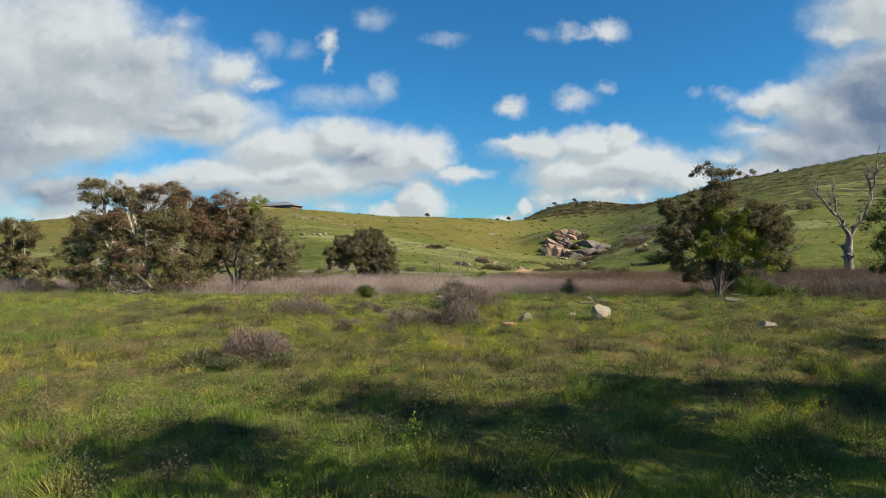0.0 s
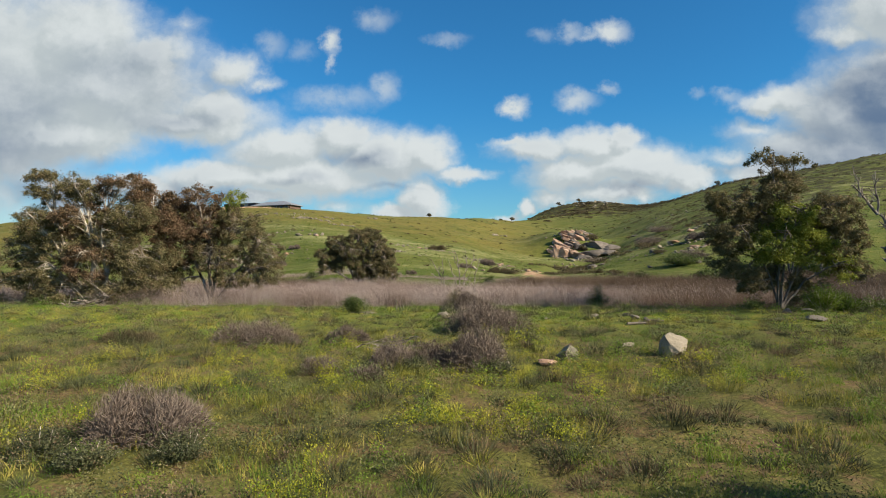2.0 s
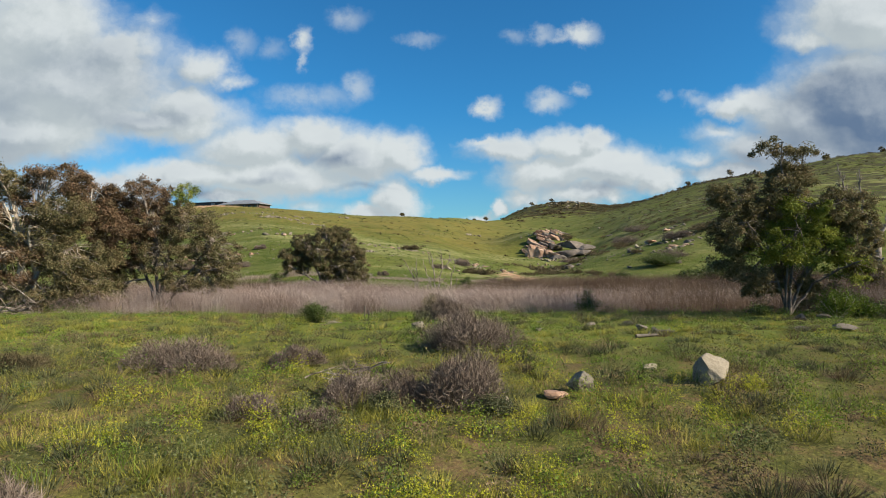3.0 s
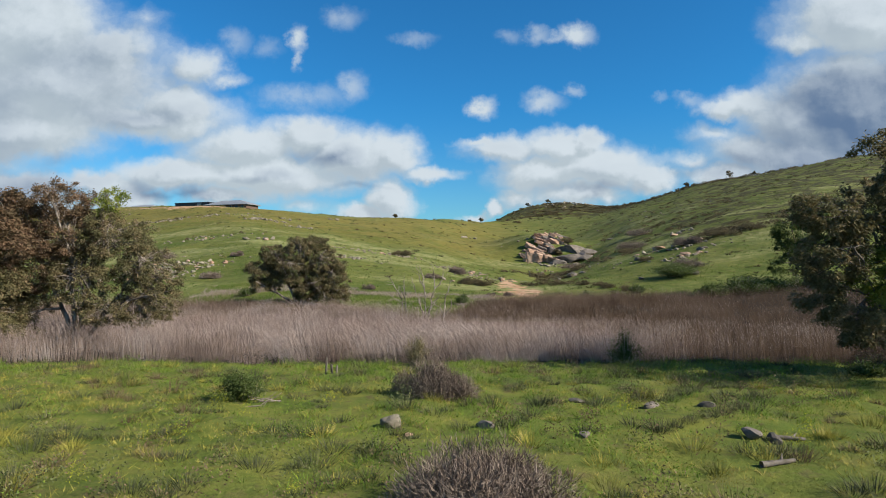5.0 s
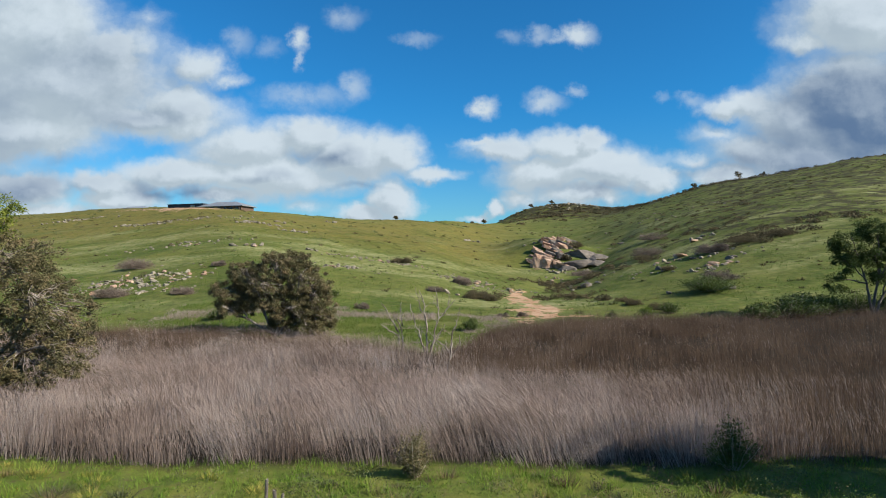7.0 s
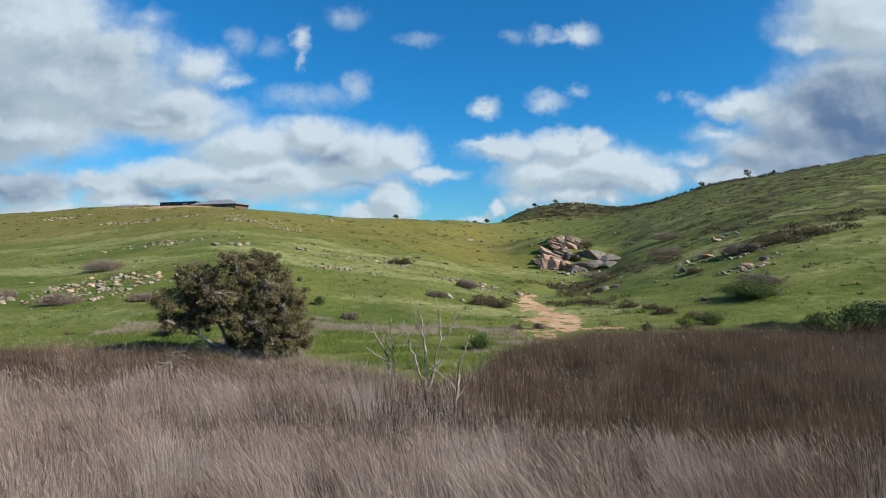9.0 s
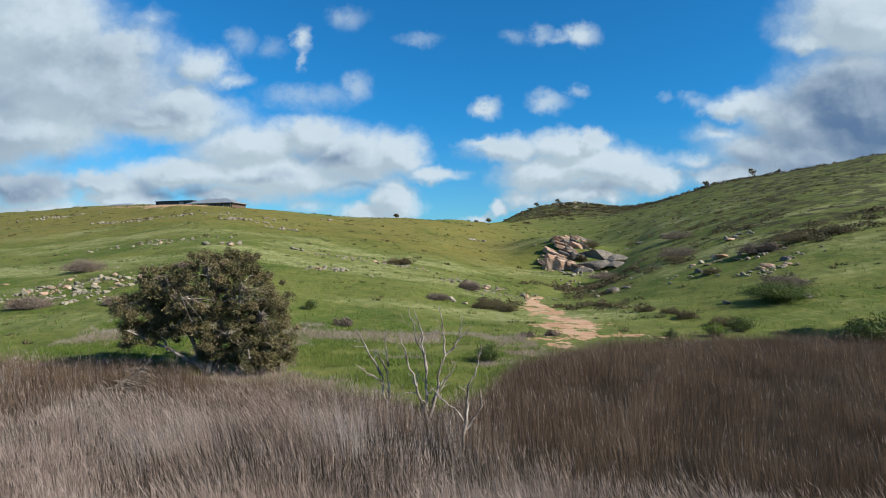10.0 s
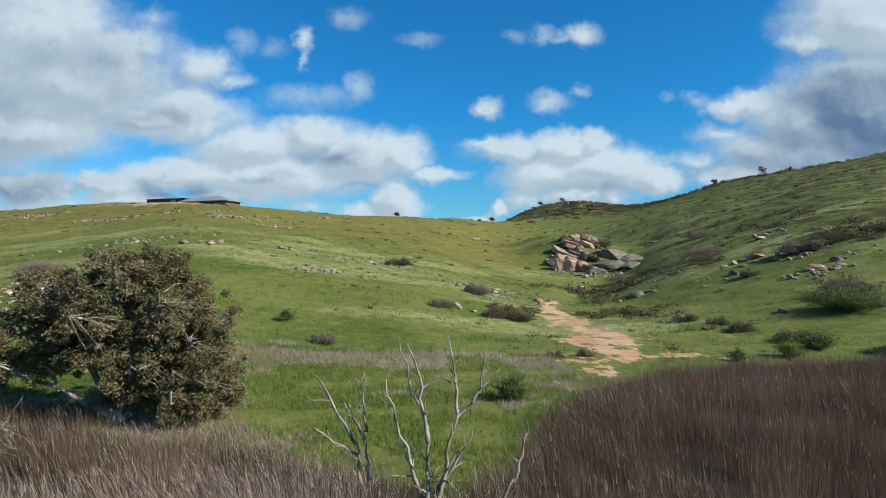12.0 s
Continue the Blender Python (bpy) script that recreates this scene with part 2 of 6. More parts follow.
def ground(x, y):
    x, y = np.asarray(x, float), np.asarray(y, float)
    floor_z = table(y, (-300, 0, 15, 25, 30, 37, 45, 55, 63, 71, 80, 90, 100, 113, 140, 600), (-1.5, -0.9, -0.6, -0.2, 0.25, 0.7, 0.95, 0.9, 0.6, 0.1, -0.3, -0.7, -0.3, 0.6, 0.9, 1.0), 3.0)
    floor_z = floor_z + 0.05 * np.maximum(x - 45, 0) * sstep(80, 130, y) * (1 - sstep(100, 220, x))
    d = y - 60.0
    u = np.clip(x / np.maximum(d, 40.0), -1.6, 1.8)
    crest_d = table(u, (-0.9, -0.66, -0.41, -0.28, -0.12, -0.03, 0.06, 0.12, 0.2, 0.3, 0.36, 0.48, 0.65, 0.8, 1.3), (430, 420, 400, 340, 360, 400, 450, 530, 600, 640, 640, 620, 560, 520, 470), 0.04)
    crest_z = table(u, (-0.9, -0.66, -0.5, -0.41, -0.28, -0.12, -0.03, 0.06, 0.12, 0.2, 0.3, 0.36, 0.44, 0.5, 0.65, 0.8, 1.3), (30, 41, 45, 46, 39.5, 36.5, 38.5, 41, 43, 47, 60, 68, 81, 92, 99, 108, 125), 0.03)
    power = table(u, (-0.8, -0.6, -0.3, -0.1, 0.06, 0.18, 0.27, 0.36, 0.5, 0.62, 1.0), (1.35, 1.35, 1.02, 1.2, 1.36, 1.8, 2.0, 1.35, 1.2, 1.06, 1.0), 0.05)
    toe = table(u, (-0.3, 0.0, 0.3, 0.6), (55, 60, 75, 75), 0.05)
    s = np.clip((d - toe) / (crest_d - toe), 0, None)
    # round the toe of the slope and the crest
    climb = np.minimum(s, 1.0) ** power
    z = floor_z + (crest_z - 1.0) * climb * (1 - 0.06 * sstep(0.8, 1.0, s))
    z = z + (crest_z - 1.0) * 0.03 * np.sin(np.pi * np.clip((s - 0.6) / 0.8, 0, 1))
    z = z - 0.06 * np.maximum(d - crest_d * 1.12, 0)
    # the stony knob behind the saddle
    z = z + 34 * np.exp(-(((x - 168) / np.where(x < 168, 84.0, 66.0)) ** 2) ** 1.25 - ((y - 830) / 110) ** 2) * sstep(600, 760, y)
    # the gully, deepest at the stone fall
    gx = x - np.interp(y, (150, 200, 240, 300, 380), (22, 32, 50, 80, 120))
    z = z - 2.2 * np.exp(-(gx / 9.0) ** 2) * sstep(170, 240, y) * (1 - sstep(330, 420, y))
    # the steep stone face at its head
    z = z + 10.5 * sstep(282, 314, y) * np.exp(-((x - 63) / 21) ** 2) * (1 - sstep(335, 440, y))
    # relief of several sizes
    far = sstep(110, 220, y)
    z = z + far * (fbm(x / 45, y / 45, 3) - 0.5) * 4.0 * np.clip(s * 2, 0.15, 1) + (fbm(x / 7, y / 7, 11, 3) - 0.5) * (0.35 + 0.5 * far)
    z = z + (fbm(x / 1.1, y / 1.1, 23, 2) - 0.5) * 0.12
    # hummocks of the meadow
    z = z + (fbm(x / 1.7, y / 1.4, 27, 2) - 0.5) * 0.42 * sstep(6, 14, y) * (1 - sstep(68, 76, y))
    return z


def reed_front(x):
    return np.interp(x, (-70, -45, -30, 0, 20, 32, 40, 60, 90), (76, 75, 74, 71.5, 70.5, 69, 60, 57, 56)) + 3.0 * (fbm(x / 6.0, x * 0 + 2.2, 31, 3) - 0.5)


def reed_back(x):
    return np.interp(x, (-70, -40, -26, -17, -10, -4, 3, 6, 10, 20, 30, 42, 70, 100), (108, 118, 117, 113.5, 110.5, 108, 105, 107.5, 116, 126.5, 130.5, 132.5, 130, 118)) + 4.0 * (fbm(x / 7.0, x * 0 + 7.7, 37, 3) - 0.5)


# ---- end of the land ----
# ---- materials ----
def material(name):
    m = bpy.data.materials.new(name)
    m.use_nodes = True
    m.node_tree.nodes.clear()
    n = Nodes(m.node_tree)
    out = n.add("ShaderNodeOutputMaterial")
    return m, n, out


def place(n):
    return n.add("ShaderNodeNewGeometry").outputs["Position"]


def island(n):
    return n.add("ShaderNodeNewGeometry").outputs["Random Per Island"]


def surface(n, out, colour, rough=0.85, bump=None, strength=0.4, distance=0.05, through_light=0.0, specular=0.25):
    p = n.add("ShaderNodeBsdfPrincipled")
    n.put(p.inputs["Base Color"], colour if not isinstance(colour, tuple) else (*colour, 1.0))
    n.put(p.inputs["Roughness"], rough)
    p.inputs["Specular IOR Level"].default_value = specular
    if bump is not None:
        b = n.add("ShaderNodeBump")
        b.inputs["Strength"].default_value, b.inputs["Distance"].default_value = strength, distance
        n.put(b.inputs["Height"], bump)
        n.put(p.inputs["Normal"], b.outputs[0])
    last = p.outputs[0]
    if through_light:
        t = n.add("ShaderNodeBsdfTranslucent")
        n.put(t.inputs[0], colour if not isinstance(colour, tuple) else (*colour, 1.0))
        mx = n.add("ShaderNodeMixShader")
        mx.inputs[0].default_value = through_light
        n.put(mx.inputs[1], last), n.put(mx.inputs[2], t.outputs[0])
        last = mx.outputs[0]
    n.put(out.inputs[0], last)


def ramp(n, v, stops):
    r = n.add("ShaderNodeValToRGB")
    n.put(r.inputs[0], v)
    els = r.color_ramp.elements
    while len(els) < len(stops):
        els.new(0.5)
    for e, (at, c) in zip(els, stops):
        e.position, e.color = at, (*c, 1.0)
    return r.outputs[0]


def plant_material(name, stops, patch=0.5, through_light=0.3, rough=0.75, own=0.55):
    """Leaves, blades and twigs: colour by the single piece and by patches over the land."""
    m, n, out = material(name)
    at = place(n)
    broad = n.noise(at, patch, 3.0, 0.55)
    v = n.math("ADD", n.math("MULTIPLY", island(n), own), n.math("MULTIPLY", n.span(broad, 0.3, 0.7), 1.0 - own))
    surface(n, out, ramp(n, v, stops), rough, through_light=through_light)
    return m


def bark_material(name, a, b, scale=3.0):
    m, n, out = material(name)
    at = n.vec("MULTIPLY", place(n), (1.0, 1.0, 0.35))
    big, fine = n.noise(at, scale, 4.0), n.noise(at, scale * 9, 5.0, 0.65)
    c = n.mix(n.span(big, 0.35, 0.65), a, b)
    c = n.mix(n.math("MULTIPLY", n.span(fine, 0.5, 0.72), 0.6), c, tuple(x * 0.45 for x in a))
    surface(n, out, c, 0.85, fine, 0.5, 0.03)
    return m


def stone_material(name, a, b, stain, scale=0.7):
    m, n, out = material(name)
    at = place(n)
    one = n.add("ShaderNodeObjectInfo").outputs["Random"]
    big, fine = n.noise(at, scale, 5.0, 0.6), n.noise(at, scale * 14, 6.0, 0.7)
    c = n.mix(n.span(big, 0.35, 0.66), a, b)
    c = n.mix(n.math("MULTIPLY", n.span(fine, 0.52, 0.7), 0.55), c, stain)
    c = n.mix(1.0, c, ramp(n, one, [(0.0, (0.72, 0.70, 0.68)), (1.0, (1.15, 1.1, 1.05))]), "MULTIPLY")
    surface(n, out, c, 0.88, fine, 0.7, 0.05)
    return m


def ground_material():
    m, n, out = material("grassy_ground")
    at = place(n)
    att = lambda k: n.add("ShaderNodeAttribute", attribute_name=k).outputs["Fac"]
    huge, big, mid, fine = n.noise(at, 0.012, 3.0), n.noise(at, 0.06, 5.0, 0.6), n.noise(at, 0.45, 5.0, 0.65), n.noise(at, 4.0, 6.0, 0.7)
    green = n.mix(n.span(big, 0.35, 0.65), (0.066, 0.097, 0.016), (0.120, 0.132, 0.031))
    green = n.mix(n.math("MULTIPLY", n.span(mid, 0.5, 0.7), 0.6), green, (0.176, 0.160, 0.048))
    pale = n.mix(n.span(mid, 0.4, 0.62), (0.180, 0.190, 0.065), (0.262, 0.262, 0.122))
    band = n.noise(n.vec("MULTIPLY", at, (0.35, 1.0, 1.0)), 0.05, 4.0, 0.6)
    green = n.mix(n.math("MULTIPLY", n.span(band, 0.48, 0.66), att("pale")), green, pale)
    dry = n.mix(n.span(mid, 0.38, 0.62), (0.147, 0.119, 0.030), (0.164, 0.144, 0.037))
    c = n.mix(n.math("MULTIPLY", att("dry"), n.span(big, 0.22, 0.6, 0.45, 1.0)), green, dry)
    scrub = n.math("MULTIPLY", n.span(n.math("MULTIPLY_ADD", att("scrub"), 0.085, n.noise(at, 0.11, 6.0, 0.7)), 0.59, 0.68), att("scrub"))
    c = n.mix(scrub, c, (0.038, 0.035, 0.017))
    dark_patch = n.math("MULTIPLY", n.span(n.noise(at, 0.22, 6.0, 0.68), 0.50, 0.64), 0.6)
    c = n.mix(dark_patch, c, n.mix(1.0, c, (0.48, 0.58, 0.45), "MULTIPLY"))
    clumps = n.noise(at, 0.95, 8.0, 0.74)
    c = n.mix(n.math("MULTIPLY", n.span(clumps, 0.50, 0.62), 0.55), c, n.mix(1.0, c, (1.45, 1.35, 1.25), "MULTIPLY"))
    c = n.mix(n.math("MULTIPLY", n.span(clumps, 0.50, 0.38), 0.6), c, n.mix(1.0, c, (0.55, 0.68, 0.55), "MULTIPLY"))
    litter = n.mix(n.span(mid, 0.35, 0.65), (0.068, 0.074, 0.020), (0.128, 0.112, 0.036))
    c = n.mix(n.math("MULTIPLY", att("meadow"), 0.85), c, litter)
    fresh = n.mix(n.span(mid, 0.35, 0.65), (0.082, 0.116, 0.020), (0.148, 0.158, 0.031))
    fresh = n.mix(n.span(n.noise(at, 1.1, 6.0, 0.7), 0.54, 0.68), fresh, (0.105, 0.088, 0.040))
    c = n.mix(n.math("MULTIPLY", att("lush"), 0.9), c, fresh)
    soil = n.mix(n.span(fine, 0.35, 0.7), (0.130, 0.075, 0.042), (0.215, 0.135, 0.080))
    bare = n.math("MULTIPLY", n.span(n.noise(at, 0.8, 8.0, 0.75), 0.47, 0.60), att("meadow"))
    c = n.mix(n.math("MULTIPLY", bare, 0.85), c, soil)
    sand = n.mix(n.span(mid, 0.35, 0.65), (0.353, 0.197, 0.113), (0.470, 0.311, 0.210))
    worn = n.math("ADD", n.math("MULTIPLY", att("wash"), 0.84), n.math("MULTIPLY", n.math("SUBTRACT", n.noise(n.vec("MULTIPLY", at, (1.0, 0.6, 1.0)), 0.36, 8.0, 0.72), 0.5), 3.4))
    c = n.mix(n.math("MULTIPLY", n.span(worn, 0.56, 0.70), n.span(att("wash"), 0.05, 0.25)), c, sand)
    speck = n.noise(at, 9.0, 4.0, 0.75)
    c = n.mix(n.math("MULTIPLY", n.span(speck, 0.47, 0.56), n.math("MULTIPLY", att("meadow"), 0.4)), c, (0.040, 0.042, 0.016))
    c = n.mix(n.math("MULTIPLY", n.span(speck, 0.47, 0.40), n.math("MULTIPLY", att("meadow"), 0.5)), c, (0.170, 0.165, 0.045))
    # shade among the reeds, put into the ground colour as near-black
    c = n.mix(att("reed_shade"), c, (0.022, 0.017, 0.012))
    c = n.mix(n.math("MULTIPLY", n.span(fine, 0.45, 0.75), 0.5), c, n.mix(1.0, c, (0.45, 0.5, 0.4), "MULTIPLY"))
    rough_h = n.math("ADD", n.math("MULTIPLY", fine, 0.25), n.math("MULTIPLY", mid, 0.75))
    surface(n, out, c, 0.95, rough_h, 0.55, 0.5, specular=0.1)
    return m


M_GROUND = ground_material()
M_GRASS = plant_material("meadow_grass", [(0.0, (0.058, 0.066, 0.017)), (0.3, (0.160, 0.165, 0.030)), (0.65, (0.300, 0.275, 0.050)), (1.0, (0.400, 0.320, 0.105))], 0.9, 0.20, own=0.22)
M_TUSSOCK = plant_material("dark_tussock", [(0.0, (0.028, 0.034, 0.017)), (0.6, (0.070, 0.078, 0.034)), (1.0, (0.130, 0.128, 0.062))], 0.6, 0.08, own=0.5)
M_LUSH = plant_material("lush_grass", [(0.0, (0.072, 0.135, 0.014)), (0.6, (0.145, 0.222, 0.026)), (1.0, (0.240, 0.275, 0.044))], 0.4, 0.25, own=0.45)
M_HILLGRASS = plant_material("hill_grass", [(0.0, (0.066, 0.119, 0.015)), (0.5, (0.116, 0.159, 0.027)), (1.0, (0.189, 0.211, 0.065))], 0.06, 0.3, own=0.4)
M_HERB = plant_material("herb_leaf", [(0.0, (0.054, 0.080, 0.027)), (0.6, (0.122, 0.131, 0.049)), (1.0, (0.208, 0.173, 0.081))], 0.5, 0.10, own=0.45)
M_DRYTUFT = plant_material("dry_tuft", [(0.0, (0.065, 0.046, 0.026)), (0.6, (0.140, 0.100, 0.056)), (1.0, (0.230, 0.175, 0.100))], 0.5, 0.05, own=0.45)
M_MUSTARD = plant_material("yellow_blossom", [(0.0, (0.220, 0.250, 0.024)), (0.45, (0.400, 0.390, 0.026)), (1.0, (0.580, 0.530, 0.035))], 0.8, 0.35)
M_YGREEN = plant_material("yellow_green_leaf", [(0.0, (0.198, 0.242, 0.022)), (0.5, (0.367, 0.385, 0.034)), (1.0, (0.550, 0.512, 0.046))], 0.8, 0.4)
M_REED = plant_material("dry_reed", [(0.0, (0.080, 0.052, 0.040)), (0.3, (0.195, 0.141, 0.117)), (0.65, (0.314, 0.252, 0.224)), (1.0, (0.475, 0.426, 0.408))], 0.16, 0.25, own=0.45)
M_REED_DARK = plant_material("brown_reed", [(0.0, (0.057, 0.036, 0.022)), (0.5, (0.112, 0.073, 0.048)), (1.0, (0.176, 0.125, 0.087))], 0.2, 0.2, own=0.40)
M_GUM = plant_material("gum_leaf", [(0.0, (0.072, 0.076, 0.032)), (0.5, (0.147, 0.128, 0.061)), (0.85, (0.231, 0.177, 0.098)), (1.0, (0.319, 0.217, 0.143))], 0.9, 0.34, 0.75, own=0.45)
M_GUM_RED = plant_material("rusty_gum_leaf", [(0.0, (0.066, 0.057, 0.030)), (0.45, (0.142, 0.097, 0.056)), (0.8, (0.213, 0.132, 0.082)), (1.0, (0.282, 0.184, 0.131))], 0.9, 0.34, 0.75, own=0.45)
M_GUM_GREEN = plant_material("green_gum_leaf", [(0.0, (0.071, 0.096, 0.017)), (0.5, (0.171, 0.205, 0.032)), (1.0, (0.332, 0.332, 0.063))], 0.9, 0.36, 0.75, own=0.45)
M_BUSH = plant_material("dark_bush_leaf", [(0.0, (0.035, 0.053, 0.014)), (0.6, (0.080, 0.111, 0.027)), (1.0, (0.153, 0.177, 0.049))], 0.9, 0.28, 0.75, own=0.45)
M_BRIGHT = plant_material("bright_bush_leaf", [(0.0, (0.05, 0.084, 0.01)), (1.0, (0.151, 0.202, 0.025))], 0.8, 0.35)
M_PLUME = plant_material("reed_plume", [(0.0, (0.249, 0.181, 0.152)), (0.5, (0.345, 0.264, 0.228)), (1.0, (0.450, 0.374, 0.330))], 0.1, 0.4, own=0.5)
M_TWIG = plant_material("grey_twigs", [(0.0, (0.070, 0.051, 0.039)), (0.5, (0.150, 0.113, 0.090)), (1.0, (0.255, 0.205, 0.170))], 0.7, 0.0, 0.85, 0.7)
M_SCRUB = plant_material("dark_scrub", [(0.0, (0.049, 0.040, 0.019)), (0.6, (0.101, 0.082, 0.042)), (1.0, (0.186, 0.146, 0.080))], 0.3, 0.1, 0.85)
M_BARK = bark_material("gum_bark", (0.26, 0.21, 0.165), (0.50, 0.44, 0.37))
M_POST = bark_material("old_post_wood", (0.085, 0.072, 0.060), (0.170, 0.145, 0.123), 4.0)
M_DEADWOOD = bark_material("silver_deadwood", (0.105, 0.082, 0.068), (0.330, 0.280, 0.240), 2.6)
M_STONE = stone_material("pale_granite", (0.185, 0.166, 0.128), (0.290, 0.258, 0.206), (0.093, 0.081, 0.064))
M_PINK = stone_material("pink_granite", (0.300, 0.190, 0.130), (0.420, 0.310, 0.245), (0.093, 0.064, 0.051), 0.35)
M_GREYROCK = stone_material("grey_granite", (0.105, 0.094, 0.084), (0.190, 0.166, 0.148), (0.060, 0.053, 0.049), 0.4)

# ---- building blocks ----
def bulk(name, verts, faces, mat, parent=None, smooth=False):
    """One mesh object from arrays of corners and faces."""
    verts, faces = np.asarray(verts, np.float32), np.asarray(faces, np.int32)
    me = bpy.data.meshes.new(name)
    k = faces.shape[1]
    me.vertices.add(len(verts))
    me.vertices.foreach_set("co", verts.ravel())
    me.loops.add(faces.size)
    me.loops.foreach_set("vertex_index", faces.ravel())
    me.polygons.add(len(faces))
    me.polygons.foreach_set("loop_start", np.arange(0, faces.size, k, dtype=np.int32))
    me.polygons.foreach_set("use_smooth", np.full(len(faces), smooth))
    me.update(calc_edges=True)
    me.materials.append(mat)
    ob = new(name, me)
    ob.parent = parent
    return ob


def part(name, bm, mat, parent, label=""):
    me = bpy.data.meshes.new(name)
    bm.to_mesh(me)
    bm.free()
    me.materials.append(mat)
    ob = new(name, me)
    ob.parent = parent
    return tagged(ob, label)


class Soup:
    """Gathers loose triangles and tubes for one mesh."""

    def __init__(self):
        self.v, self.f, self.n = [], [], 0

    def add(self, v, f):
        v, f = np.asarray(v, float).reshape(-1, 3), np.asarray(f, int)
        self.v.append(v)
        self.f.append(f + self.n)
        self.n += len(v)

    def tube(self, pts, radii, sides=6):
        pts = [Vector(p) for p in pts]
        v, f = [], []
        for i, p in enumerate(pts):
            d = (pts[min(i + 1, len(pts) - 1)] - pts[max(i - 1, 0)]).normalized()
            a = d.orthogonal().normalized() if i == 0 else (a - d * a.dot(d)).normalized()
            b = d.cross(a)
            for j in range(sides):
                w = 2 * math.pi * j / sides
                v.append(p + (a * math.cos(w) + b * math.sin(w)) * radii[i])
            if i:
                o = (i - 1) * sides
                for j in range(sides):
                    k = (j + 1) % sides
                    f += [(o + j, o + k, o + sides + k), (o + j, o + sides + k, o + sides + j)]
        v.append(pts[-1] + (pts[-1] - pts[-2]).normalized() * radii[-1])
        o = (len(pts) - 1) * sides
        f += [(o + j, o + (j + 1) % sides, len(v) - 1) for j in range(sides)]
        self.add([tuple(q) for q in v], f)

    def blades(self, base, height, lean, width, rng, bend=0.0):
        """Upright blades: triangles, or two stacked pieces where bend is given."""
        base, lean = np.asarray(base, float), np.asarray(lean, float)
        n = len(base)
        yaw = rng.uniform(0, np.pi, n)
        side = np.stack([np.cos(yaw), np.sin(yaw), np.zeros(n)], 1) * (np.asarray(width) / 2).reshape(-1, 1)
        up = np.stack([np.zeros(n), np.zeros(n), np.broadcast_to(height, n)], 1)
        top = np.concatenate([lean, np.zeros((n, 1))], 1)
        if not bend:
            v = np.stack([base - side, base + side, base + up + top], 1)
            self.add(v, np.arange(3 * n).reshape(n, 3))
        else:
            mid = base + up * 0.55 + top * bend
            v = np.stack([base - side, base + side, mid - side * 0.8, mid + side * 0.8, base + up + top], 1)
            o = (np.arange(n) * 5)[:, None]
            f = np.concatenate([o + np.array([[0, 1, 3]]), o + np.array([[0, 3, 2]]), o + np.array([[2, 3, 4]])])
            self.add(v, f)

    def flecks(self, centres, size, rng):
        """Small triangles turned every way."""
        n = len(centres)
        a, b = rng.normal(0, 1, (n, 3)), rng.normal(0, 1, (n, 3))
        a[:, 2] += 0.4
        a /= np.linalg.norm(a, axis=1)[:, None]
        b -= a * np.sum(a * b, 1)[:, None]
        b /= np.linalg.norm(b, axis=1)[:, None]
        sz = (np.asarray(size) * rng.uniform(0.6, 1.3, n))[:, None]
        self.add(np.stack([centres - b * sz * 0.3, centres + b * sz * 0.3, centres + a * sz], 1), np.arange(3 * n).reshape(n, 3))

    def leaves(self, centres, length, width, droop, rng):
        """Slim pointed leaves, hanging more or less."""
        n = len(centres)
        th = rng.uniform(0, 2 * np.pi, n)
        z = rng.normal(-droop, 0.55, n)
        d = np.stack([np.cos(th), np.sin(th), z], 1)
        d /= np.linalg.norm(d, axis=1)[:, None]
        q = rng.normal(0, 1, (n, 3))
        s = np.cross(d, q)
        s /= np.linalg.norm(s, axis=1)[:, None]
        ln = (length * rng.uniform(0.6, 1.3, n))[:, None]
        wd = (width * rng.uniform(0.7, 1.3, n))[:, None]
        v = np.stack([centres - s * wd / 2, centres + s * wd / 2, centres + d * ln], 1)
        self.add(v, np.arange(3 * n).reshape(n, 3))

    def make(self, name, mat, parent=None, smooth=False):
        return bulk(name, np.concatenate(self.v), np.concatenate(self.f), mat, parent, smooth)


def empty(name, x, y, z=None, turn=0.0):
    ob = new(name)
    ob.matrix_world = pose(x, y, float(ground(x, y)) if z is None else z, 0, 0, turn)
    return ob


# ---- the ground ----
def steps(parts):
    out = [parts[0][0]]
    for a, b, s in parts:
        n = max(1, round((b - a) / s))
        out += list(np.linspace(a, b, n + 1)[1:])
    return np.array(out)


gx = steps([(-4500, -1000, 350), (-1000, -400, 60), (-400, -150, 8), (-150, -60, 3.2), (-60, -35, 1.2), (-35, 45, 0.75), (45, 75, 1.4), (75, 180, 3.4), (180, 500, 8), (500, 1000, 50), (1000, 4500, 350)])
gy = steps([(-2000, -200, 200), (-200, 0, 12), (0, 80, 0.75), (80, 150, 1.8), (150, 320, 2.6), (320, 700, 5), (700, 1000, 10), (1000, 4500, 200)])
GX, GY = np.meshgrid(gx, gy)
GZ = ground(GX, GY)
nx, ny = len(gx), len(gy)
ids = np.arange(nx * ny).reshape(ny, nx)
quads = np.stack([ids[:-1, :-1], ids[:-1, 1:], ids[1:, 1:], ids[1:, :-1]], -1).reshape(-1, 4)
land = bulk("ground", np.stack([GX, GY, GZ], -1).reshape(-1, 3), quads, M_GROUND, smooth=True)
tagged(land, "rolling green grassland rising from a meadow to hills", "ground", kind="structure")


def mask(name, values):
    a = land.data.attributes.new(name, "FLOAT", "POINT")
    a.data.foreach_set("value", np.asarray(values, np.float32).ravel())


